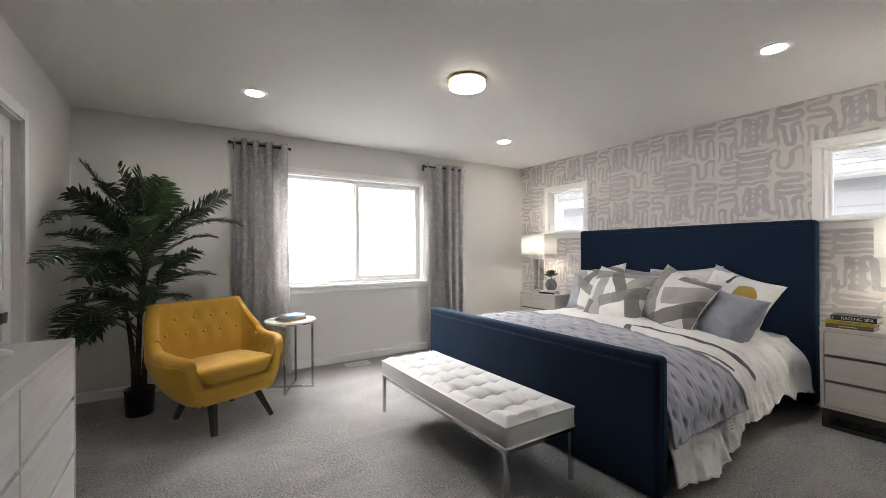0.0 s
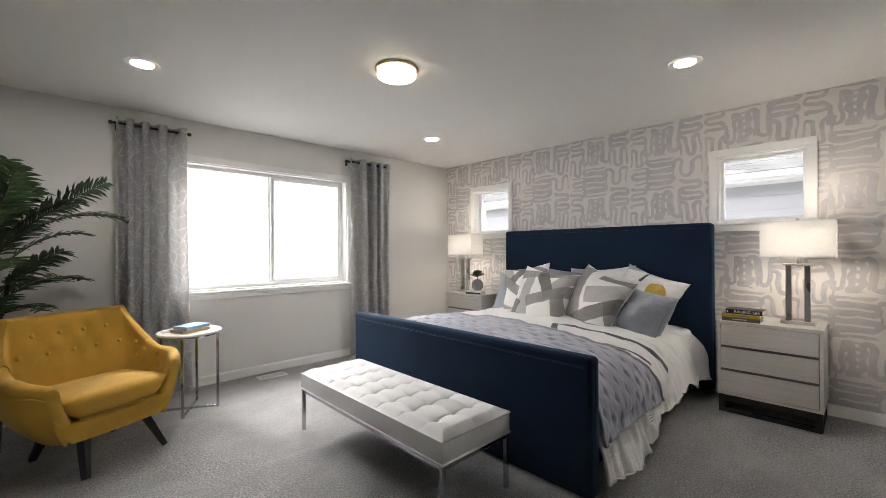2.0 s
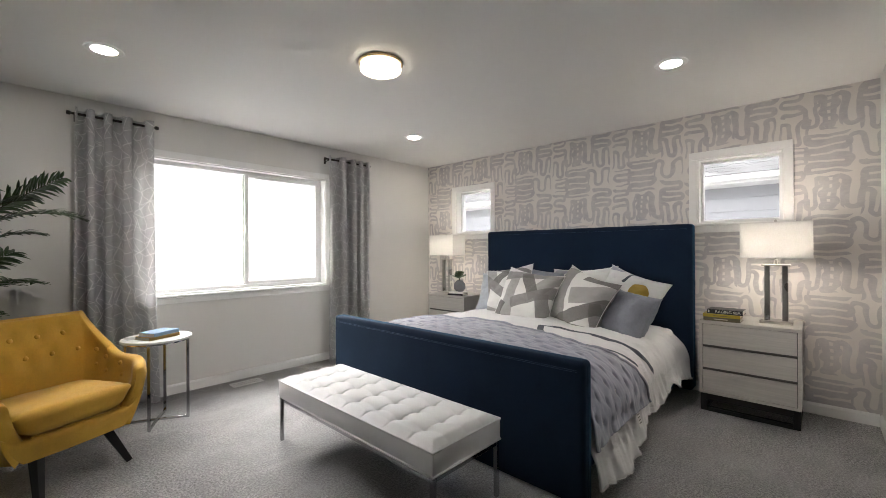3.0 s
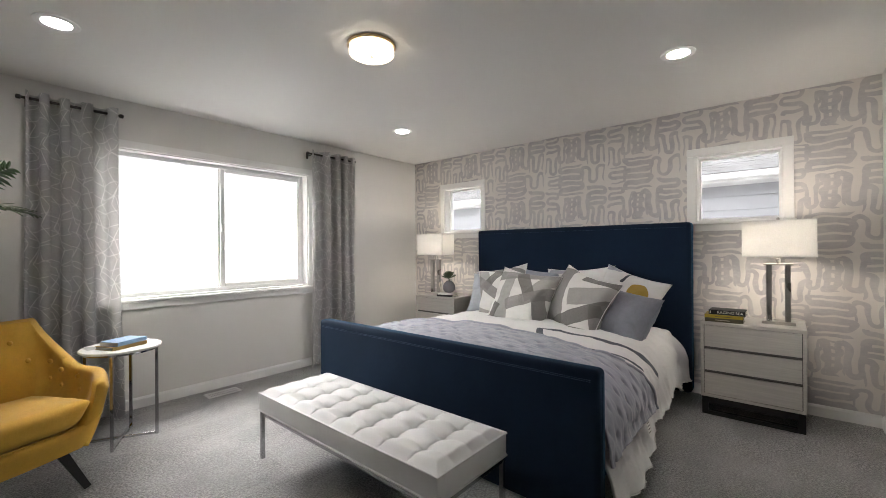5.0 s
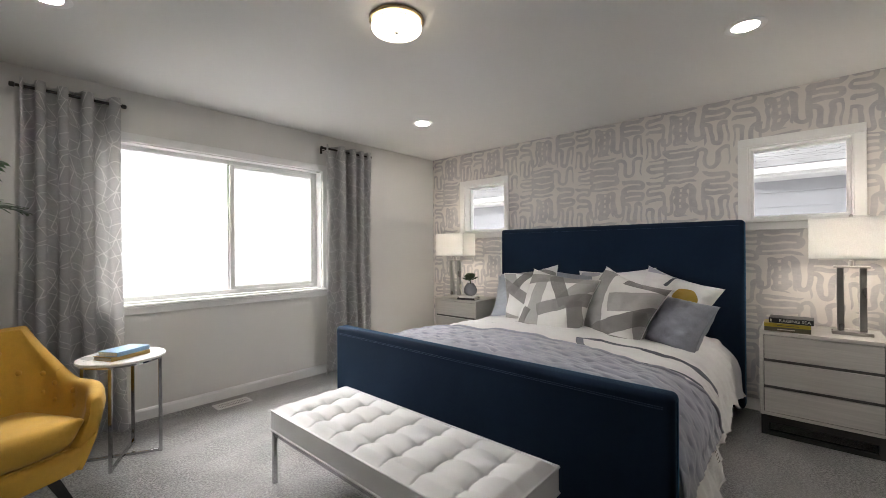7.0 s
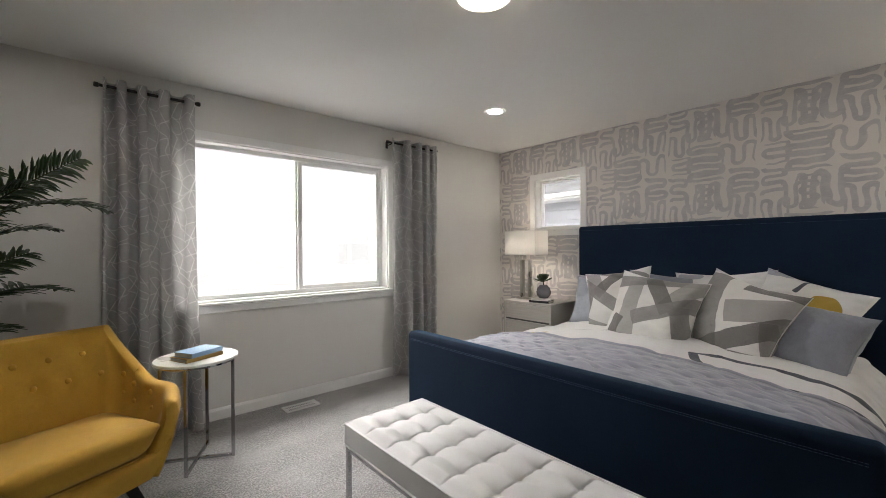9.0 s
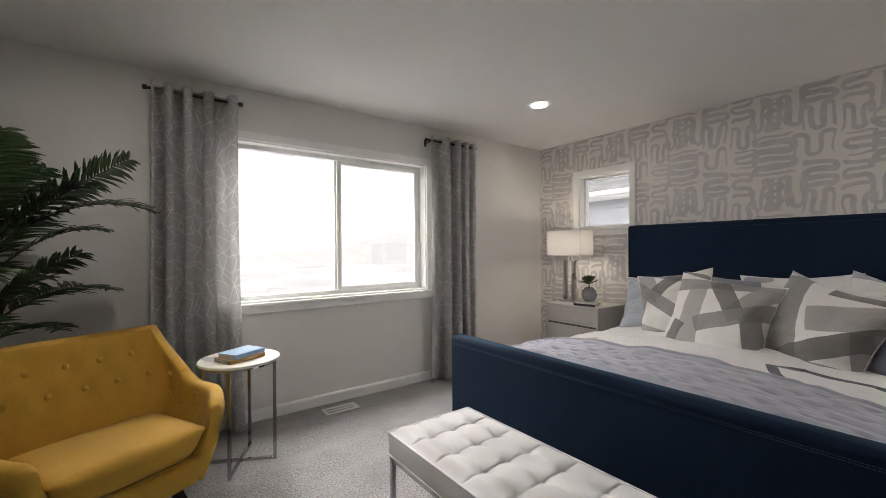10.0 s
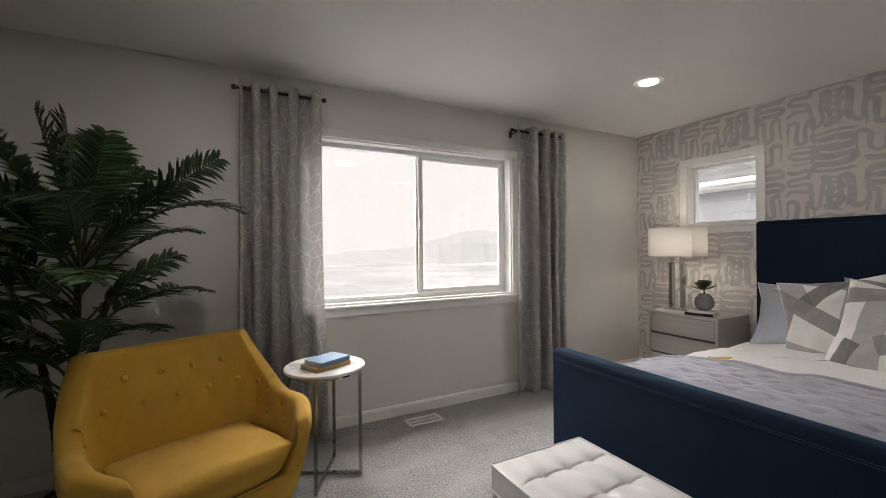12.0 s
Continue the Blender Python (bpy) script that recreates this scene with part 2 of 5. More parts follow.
def printed_cotton(name, ground, strokes, discs=(), wrinkle=0.5):
    """Cotton with broad printed brush strokes (ax, ay, bx, by, half width, colour) and discs (x, y, r, colour), in metres of the cloth."""
    n = Nodes(name)
    uv = n.coords("UV")
    warp = n.noise(uv, 5.0, 2)
    u, v, _ = n.split(uv)
    u = n.math('ADD', u, n.math('MULTIPLY', n.math('SUBTRACT', warp, 0.5), 0.06))
    v = n.math('ADD', v, n.math('MULTIPLY', n.math('SUBTRACT', n.noise(n.mapped(uv, (1, 1, 1), (0, 0, 1)), 4.0, 2), 0.5), 0.06))
    weave = n.noise(n.mapped(uv, (700, 700, 1)), 1.0, 2)
    crease = n.noise(n.mapped(uv, (9, 22, 1)), 1.0, 4, 0.6, 0.8)
    c = n.mix(n.noise(uv, 6.0, 3), shade(ground, 0.95), shade(ground, 1.03))
    for ax, ay, bx, by, half, col in strokes:
        ink = n.ramp(near_line(n, u, v, ax, ay, bx, by), half + 0.002, half - 0.002)
        c = n.mix(n.math('MULTIPLY', ink, 0.93), c, col)
    for cx, cy, r, col in discs:
        ink = n.ramp(near_line(n, u, v, cx, cy, cx + 0.001, cy), r + 0.002, r - 0.002)
        c = n.mix(ink, c, col)
    return n.done(c, 0.88, 0.0, n.bump(weave, 0.2, 0.0008, n.bump(n.noise(n.mapped(uv, (26, 60, 1)), 1.0, 4, 0.6, 1.2), wrinkle * 0.35, 0.006, n.bump(crease, wrinkle * 0.6, 0.016))), sheen_weight=0.15)


DARK_BAND, MID_BAND, PALE_BAND = (0.135, 0.127, 0.122), (0.225, 0.217, 0.212), (0.33, 0.318, 0.31)
ARCH_BANDS = ((-0.16, -0.32, -0.07, 0.22, 0.060, PALE_BAND), (-0.32, 0.240, 0.32, 0.220, 0.050, MID_BAND), (0.13, 0.00, 0.34, 0.22, 0.062, PALE_BAND),
              (0.03, 0.26, 0.15, -0.02, 0.050, DARK_BAND), (-0.32, -0.25, 0.32, -0.25, 0.032, PALE_BAND), (-0.31, -0.30, -0.17, -0.04, 0.040, DARK_BAND),
              (-0.08, -0.06, 0.34, 0.05, 0.048, MID_BAND), (0.22, 0.02, 0.24, -0.32, 0.056, MID_BAND))
CROSS_BANDS = ((0.00, 0.03, 0.34, 0.10, 0.072, PALE_BAND), (0.05, 0.25, 0.34, 0.21, 0.050, DARK_BAND), (-0.34, 0.13, -0.15, -0.03, 0.052, DARK_BAND),
               (-0.34, -0.10, -0.08, -0.22, 0.060, PALE_BAND), (-0.05, -0.27, 0.22, -0.25, 0.060, MID_BAND), (-0.13, 0.32, -0.08, -0.32, 0.074, MID_BAND),
               (0.23, 0.00, 0.27, -0.32, 0.042, MID_BAND), (-0.12, -0.23, 0.34, 0.02, 0.054, DARK_BAND))


def banded_cotton(name, bands, turn, flip=1.0):
    """Cushion cloth of broad crossing grey bands on white, like folded ribbons; turn: the print's slant in degrees."""
    n = Nodes(name)
    uv = n.coords("UV")
    u, v, _ = n.split(uv)
    weave = n.math('ADD', n.noise(n.mapped(uv, (800, 50, 1)), 1.0, 2), n.noise(n.mapped(uv, (50, 800, 1)), 1.0, 2))
    crease = n.noise(n.mapped(uv, (10, 14, 1)), 1.0, 3, 0.6, 0.7)
    c = n.mix(n.noise(uv, 8.0, 2), (0.68, 0.67, 0.65), (0.75, 0.74, 0.72))
    co, si = math.cos(radians(turn)), math.sin(radians(turn))
    for ax, ay, bx, by, half, col in bands:
        ax, ay, bx, by = ax * co - ay * si, ax * si + ay * co, bx * co - by * si, bx * si + by * co
        mx, my = (ax + bx) / 2, (ay + by) / 2
        lx, ly = bx - ax, by - ay
        ln = math.hypot(lx, ly)
        along = n.math('ADD', n.math('MULTIPLY', n.math('SUBTRACT', u, mx * flip), lx * flip / ln), n.math('MULTIPLY', n.math('SUBTRACT', v, my), ly / ln))
        across = n.math('ADD', n.math('MULTIPLY', n.math('SUBTRACT', u, mx * flip), -ly / ln), n.math('MULTIPLY', n.math('SUBTRACT', v, my), lx * flip / ln))
        d = n.math('MAXIMUM', n.math('SUBTRACT', n.math('ABSOLUTE', along), ln / 2), n.math('SUBTRACT', n.math('ABSOLUTE', across), half))
        streak = n.ramp(weave, 0.8, 1.3, 0.85, 1.0)
        c = n.mix(n.math('MULTIPLY', n.ramp(d, 0.0012, -0.0012), streak), c, col)
    return n.done(c, 0.9, 0.0, n.bump(weave, 0.35, 0.001, n.bump(crease, 0.35, 0.015)), sheen_weight=0.15)


def glowing(name, color, strength):
    n = Nodes(name)
    return n.done((0.85, 0.84, 0.82), 0.4, 0.0, None, emission_color=color, emission_strength=strength)


def lampshade():
    """Off-white linen that lets the bulb's light through."""
    n = Nodes("linen_lampshade")
    v = n.coords()
    weave = n.math('ADD', n.noise(n.mapped(v, (900, 900, 60)), 1.0, 2), n.noise(n.mapped(v, (60, 60, 900)), 1.0, 2))
    c = n.mix(n.ramp(weave, 0.7, 1.3), (0.80, 0.79, 0.765), (0.89, 0.88, 0.86))
    mat = n.done(c, 0.9, 0.0, n.bump(weave, 0.2, 0.0008))
    thin = n.tree.nodes.new("ShaderNodeBsdfTranslucent")
    n.put(thin.inputs["Color"], c)
    both = n.tree.nodes.new("ShaderNodeMixShader")
    both.inputs[0].default_value = 0.23
    n.tree.links.new(n.bsdf.outputs[0], both.inputs[1])
    n.tree.links.new(thin.outputs[0], both.inputs[2])
    n.tree.links.new(both.outputs[0], n.tree.nodes["Material Output"].inputs[0])
    return mat


def glass(name, tint=(1, 1, 1), rough=0.0):
    n = Nodes(name)
    return n.done(tint, rough, 0.0, None, transmission_weight=1.0, ior=1.45)


NAVY, LILAC = (0.018, 0.026, 0.055), (0.36, 0.365, 0.42)
paper_mat = wallpaper()
wall_mat = wall_paint("warm_white_wall_paint", (0.70, 0.685, 0.655))
ceiling_mat = wall_paint("ceiling_paint", (0.74, 0.73, 0.71))
trim_mat = plain("white_trim_paint", (0.80, 0.795, 0.78), 0.38, vary=0.02, relief=0.06)
vinyl_mat = plain("white_vinyl", (0.82, 0.82, 0.815), 0.32, vary=0.015, relief=0.03)
carpet_mat = carpet()
curtain_mat = curtain_cloth()
navy_mat = cloth("navy_upholstery", (0.0082, 0.0175, 0.0375), 1100, vary=0.1, relief=0.2, sheen=0.45, slub=0.05, tint=(0.08, 0.34, 0.60), gloss=0.12, nap=0.28)
navy_thread_mat = plain("navy_stitching", (0.05, 0.09, 0.16), 0.8)
yellow_mat = cloth("mustard_upholstery", (0.54, 0.315, 0.042), 900, vary=0.07, relief=0.4, sheen=0.15, slub=0.08)
leather_mat = plain("white_leather", (0.69, 0.685, 0.685), 0.55, grain=220, blotch=4, vary=0.03, relief=0.2, depth=0.0012, specular_ior_level=0.3)
chrome_mat = plain("polished_steel", (0.50, 0.50, 0.51), 0.10, 1.0, vary=0.03, relief=0.02)
brass_mat = plain("aged_brass", (0.42, 0.32, 0.19), 0.32, 1.0, grain=200, vary=0.05, relief=0.05)
nickel_mat = plain("brushed_nickel", (0.52, 0.50, 0.47), 0.3, 1.0, grain=200, vary=0.05, relief=0.05)
smoke_mat = plain("dark_brushed_steel", (0.42, 0.41, 0.40), 0.3, 1.0, grain=200, vary=0.06, relief=0.05)
rod_mat = plain("dark_bronze_rod", (0.06, 0.055, 0.05), 0.35, 0.8, vary=0.1)
black_mat = plain("black_stained_wood", (0.014, 0.013, 0.013), 0.45, grain=90, vary=0.2)
gap_mat = plain("dark_drawer_gap", (0.11, 0.105, 0.10), 0.7)
oak_mat = grey_wood("grey_washed_oak", (0.56, 0.535, 0.50), 'Y')
dresser_mat = grey_wood("pale_grey_dresser_wood", (0.58, 0.57, 0.56), 'Y')
marble_mat = plain("white_tabletop", (0.82, 0.815, 0.80), 0.3, blotch=6, vary=0.04, relief=0.02)
shade_mat = lampshade()
bulb_mat = glowing("lit_opal_glass", (1.0, 0.87, 0.67), DRUM_GLOW)
can_mat = glowing("lit_downlight_lens", (1.0, 0.95, 0.90), CAN_GLOW)
pane_mat = glass("window_glass")
vase_mat = plain("smoked_grey_glass", (0.30, 0.30, 0.33), 0.1, vary=0.15, relief=0.02)
leaf_mat = plain("palm_leaf", (0.055, 0.105, 0.036), 0.36, grain=80, blotch=7, vary=0.3, relief=0.2)
stem_mat = plain("palm_stem", (0.075, 0.085, 0.035), 0.55, grain=60, vary=0.3)
trunk_mat = plain("palm_trunk_fibre", (0.055, 0.045, 0.03), 0.85, grain=70, vary=0.35, relief=0.6, depth=0.006)
pot_mat = plain("black_plastic_pot", (0.012, 0.012, 0.012), 0.4, vary=0.15)
soil_mat = plain("dark_soil", (0.03, 0.022, 0.016), 0.95, relief=0.8, depth=0.01)
sheet_mat = plain("white_cotton_sheet", (0.76, 0.75, 0.73), 0.9, grain=300, vary=0.03)
quilt_mat = cloth("lilac_grey_quilt", (0.325, 0.335, 0.395), 800, vary=0.05, relief=0.3, slub=0.06)
dusk_mat = cloth("dusty_blue_linen", (0.25, 0.265, 0.31), 700, vary=0.06, relief=0.4, slub=0.12)
sky_blue_mat = cloth("pale_blue_cotton", (0.37, 0.40, 0.45), 800, vary=0.04, relief=0.25)
duvet_mat = printed_cotton("printed_duvet_cotton", (0.725, 0.72, 0.715),
    ((2.78, -0.45, 2.90, -0.38, 0.026, NAVY), (2.90, -0.38, 3.00, -0.50, 0.022, NAVY), (3.00, -0.50, 3.01, -0.80, 0.017, NAVY),
     (3.01, -0.80, 3.04, -1.05, 0.022, NAVY), (3.04, -1.05, 3.12, -1.30, 0.026, NAVY), (2.72, -0.80, 2.93, -1.22, 0.013, NAVY),
     (3.20, 0.30, 3.12, 0.60, 0.010, NAVY), (3.50, -1.02, 3.54, -0.92, 0.03, (0.30, 0.05, 0.05))),
    ((2.90, 0.78, 0.07, (0.40, 0.27, 0.04)),), 0.9)
sham_mat = printed_cotton("printed_sham_cotton", (0.72, 0.715, 0.705),
    ((-0.05, 0.10, -0.02, 0.22, 0.012, NAVY), (-0.28, 0.20, -0.14, 0.22, 0.03, LILAC)), ((0.12, 0.035, 0.092, (0.42, 0.28, 0.045)),), 0.6)
arch_mat = banded_cotton("banded_cushion_cotton", ARCH_BANDS, 12)
cross_mat = banded_cotton("crossed_cushion_cotton", CROSS_BANDS, 14)
turned_mat = banded_cotton("turned_cushion_cotton", ARCH_BANDS, 24, -1.0)
blue_book_mat = plain("blue_book_cloth", (0.22, 0.36, 0.56), 0.6, grain=200)
ochre_book_mat = plain("ochre_book_cloth", (0.40, 0.26, 0.075), 0.6, grain=200)
black_book_mat = plain("black_book_jacket", (0.018, 0.019, 0.023), 0.4)
yellow_book_mat = plain("yellow_book_jacket", (0.42, 0.31, 0.03), 0.45)
olive_book_mat = plain("olive_book_jacket", (0.13, 0.115, 0.075), 0.5)
page_mat = plain("book_pages", (0.66, 0.62, 0.54), 0.9, grain=300)
ink_mat = plain("white_print", (0.75, 0.75, 0.73), 0.6)
hole_mat = plain("dark_duct", (0.02, 0.02, 0.02), 0.9)
siding_mat = plain("blue_grey_siding", (0.40, 0.41, 0.435), 0.7, vary=0.04)
shingle_mat = plain("weathered_shingles", (0.27, 0.27, 0.278), 0.95, vary=0.25, specular_ior_level=0.05)
fascia_mat = plain("white_fascia", (0.80, 0.80, 0.79), 0.5)

# ---- builders ----
def part(name, bm, material, parent=None, label="", smooth=0.0):
    """Links a bmesh as one mesh object under a thing or a part. smooth: the angle, in degrees, under which edges are rounded."""
    me = bpy.data.meshes.new(name)
    bm.normal_update()
    bm.to_mesh(me)
    bm.free()
    if smooth:
        me.shade_smooth()
        me.set_sharp_from_angle(angle=radians(smooth))
    me.materials.append(material)
    ob = new(name, me)
    if parent is not None:
        ob.parent = parent
    return tagged(ob, label)


def thing(name, at, turn=0.0, label="", category="", group="", kind=""):
    ob = new(name)
    ob.matrix_basis = pose(*at, 0, 0, turn)
    ob.empty_display_size = 0.05
    return tagged(ob, label, category, group, kind)


def box(x0, x1, y0, y1, z0, z1, bevel=0.0, seg=2, into=None):
    bm = bmesh.new()
    bmesh.ops.create_cube(bm, size=1.0)
    for v in bm.verts:
        v.co = ((x0 + x1) / 2 + v.co.x * (x1 - x0), (y0 + y1) / 2 + v.co.y * (y1 - y0), (z0 + z1) / 2 + v.co.z * (z1 - z0))
    if bevel:
        bmesh.ops.bevel(bm, geom=bm.edges[:], offset=bevel, segments=seg, profile=0.5, affect='EDGES')
    return join(into, bm) if into is not None else bm


def join(a, b):
    """Adds bmesh b to bmesh a."""
    me = bpy.data.meshes.new("scratch")
    b.to_mesh(me)
    b.free()
    a.from_mesh(me)
    bpy.data.meshes.remove(me)
    return a


def moved(bm, m):
    bmesh.ops.transform(bm, matrix=m, verts=bm.verts[:])
    return bm


def lathe(profile, steps=32):
    """A turned body about z from (radius, height) pairs."""
    bm = bmesh.new()
    rings = []
    for r, z in profile:
        rings.append([bm.verts.new((r * math.cos(2 * math.pi * k / steps), r * math.sin(2 * math.pi * k / steps), z)) for k in range(steps)])
    for a, b in zip(rings, rings[1:]):
        for k in range(steps):
            bm.faces.new((a[k], a[(k + 1) % steps], b[(k + 1) % steps], b[k]))
    bm.faces.new(rings[0][::-1])
    bm.faces.new(rings[-1])
    bmesh.ops.remove_doubles(bm, verts=bm.verts[:], dist=1e-5)
    return bm


def tube(points, radii, steps=8):
    """A round bar along points; radii: one, or one for each point."""
    pts = [Vector(p) for p in points]
    if not isinstance(radii, (list, tuple)):
        radii = [radii] * len(pts)
    bm = bmesh.new()
    rings = []
    for i, p in enumerate(pts):
        d = (pts[min(i + 1, len(pts) - 1)] - pts[max(i - 1, 0)]).normalized()
        q = d.to_track_quat('Z', 'Y')
        rings.append([bm.verts.new(p + q @ Vector((radii[i] * math.cos(2 * math.pi * k / steps), radii[i] * math.sin(2 * math.pi * k / steps), 0))) for k in range(steps)])
    for a, b in zip(rings, rings[1:]):
        for k in range(steps):
            bm.faces.new((a[k], a[(k + 1) % steps], b[(k + 1) % steps], b[k]))
    bm.faces.new(rings[0][::-1])
    bm.faces.new(rings[-1])
    return bm


def sheet(nu, nv, place, uv=None):
    """A grid of nu by nv cells; place(a, b) gives the point for a, b in 0..1, uv(a, b) its cloth metres."""
    bm = bmesh.new()
    grid = [[bm.verts.new(place(i / nu, j / nv)) for j in range(nv + 1)] for i in range(nu + 1)]
    layer = bm.loops.layers.uv.new("cloth")
    for i in range(nu):
        for j in range(nv):
            f = bm.faces.new((grid[i][j], grid[i + 1][j], grid[i + 1][j + 1], grid[i][j + 1]))
            if uv:
                for loop, (p, q) in zip(f.loops, ((i, j), (i + 1, j), (i + 1, j + 1), (i, j + 1))):
                    loop[layer].uv = uv(p / nu, q / nv)
    return bm


def thicken(ob, depth):
    mod = ob.modifiers.new("thickness", 'SOLIDIFY')
    mod.thickness, mod.offset = depth, -1.0
    return ob


def smoothstep(a, b, x):
    t = min(1.0, max(0.0, (x - a) / (b - a)))
    return t * t * (3 - 2 * t)


# ---- the room ----
X0, X1, Y0, Y1, TOP = -0.75, 4.25, -1.75, 4.44, 2.44
YS, XH = -0.033, 1.25  # the near wall of the bedroom, and the side wall of the entry beside it
WALL = 0.16


def wall_with_openings(name, along, at, out, lo, hi, holes, material, label):
    """A wall in plane x = at or y = at, WALL thick towards out, with openings (lo, hi, bottom, top) right through it."""
    bm = bmesh.new()
    cuts = sorted({lo, hi, *[h[0] for h in holes], *[h[1] for h in holes]})

    def block(a, b, z0, z1):
        p, q = sorted((at, at + out * WALL))
        if along == 'x':
            box(a, b, p, q, z0, z1, into=bm)
        else:
            box(p, q, a, b, z0, z1, into=bm)

    for a, b in zip(cuts, cuts[1:]):
        hole = [h for h in holes if h[0] <= a and b <= h[1]]
        if not hole:
            block(a, b, 0, TOP)
        else:
            if hole[0][2] > 0:
                block(a, b, 0, hole[0][2])
            block(a, b, hole[0][3], TOP)
    return tagged(part(name, bm, material), label, "wall", "", "structure")


WIN = (0.80, 2.575, 0.870, 2.065)
EAST = ((0.490, 1.072, 1.470, 2.035), (3.318, 3.900, 1.470, 2.035))
DOOR = (2.44, 3.25, 0.0, 2.005)
wall_with_openings("wall_north", 'x', Y1, 1, X0 - WALL, X1 + WALL, (WIN,), wall_mat, "warm white painted wall with a wide sliding window")
wall_with_openings("wall_east", 'y', X1, 1, YS - WALL, Y1, EAST, paper_mat, "accent wall papered with lilac-grey brush squiggles")
wall_with_openings("wall_west", 'y', X0, -1, Y0, Y1, (DOOR,), wall_mat, "warm white painted side wall with a doorway")
wall_with_openings("wall_south", 'x', YS, -1, XH, X1, (), wall_mat, "plain warm white painted wall beside the entry")
# entry walls are out of view, added to enclose the room and bounce light
wall_with_openings("wall_entry_east", 'y', XH, 1, Y0, YS - WALL, (), wall_mat, "unseen warm white side wall added to close the entry")
wall_with_openings("wall_entry_south", 'x', Y0, -1, X0 - WALL, XH + WALL, (), wall_mat, "unseen warm white end wall added to close the entry")
tagged(part("floor", box(X0 - WALL, XH + WALL, Y0 - WALL, YS - WALL, -0.2, 0.0, into=box(X0 - WALL, X1 + WALL, YS - WALL, Y1 + WALL, -0.2, 0.0)), carpet_mat), "light grey cut-pile carpet over the whole room", "floor", "", "structure")
tagged(part("ceiling", box(X0 - WALL, XH + WALL, Y0 - WALL, YS - WALL, TOP, TOP + 0.2, into=box(X0 - WALL, X1 + WALL, YS - WALL, Y1 + WALL, TOP, TOP + 0.2)), ceiling_mat), "flat white painted ceiling", "ceiling", "", "structure")


def baseboard(along, at, side, lo, hi):
    """A painted skirting with an eased top, standing on side of the wall plane."""
    h, d = 0.085, 0.013
    bm = bmesh.new()
    prof = ((0, 0.0), (d, 0.0), (d, h - 0.018), (d * 0.55, h - 0.005), (0.0, h))
    ends = []
    for s in (lo, hi):
        ends.append([bm.verts.new((s, at + side * p, z) if along == 'x' else (at + side * p, s, z)) for p, z in prof])
    for k in range(len(prof)):
        bm.faces.new((ends[0][k], ends[0][(k + 1) % 5], ends[1][(k + 1) % 5], ends[1][k]))
    bm.faces.new(ends[0]), bm.faces.new(ends[1])
    bmesh.ops.recalc_face_normals(bm, faces=bm.faces[:])
    tagged(part("baseboard", bm, trim_mat), "white painted baseboard along the wall", "baseboard", "", "structure")


baseboard('x', Y1, -1, X0 + 0.013, X1)
baseboard('y', X1, -1, YS + 0.013, Y1 - 0.013)
baseboard('y', X0, 1, DOOR[1] + 0.068, Y1)
baseboard('y', X0, 1, Y0, DOOR[0] - 0.068)
baseboard('x', YS, 1, XH, X1)
baseboard('x', Y0, 1, X0 + 0.013, XH)


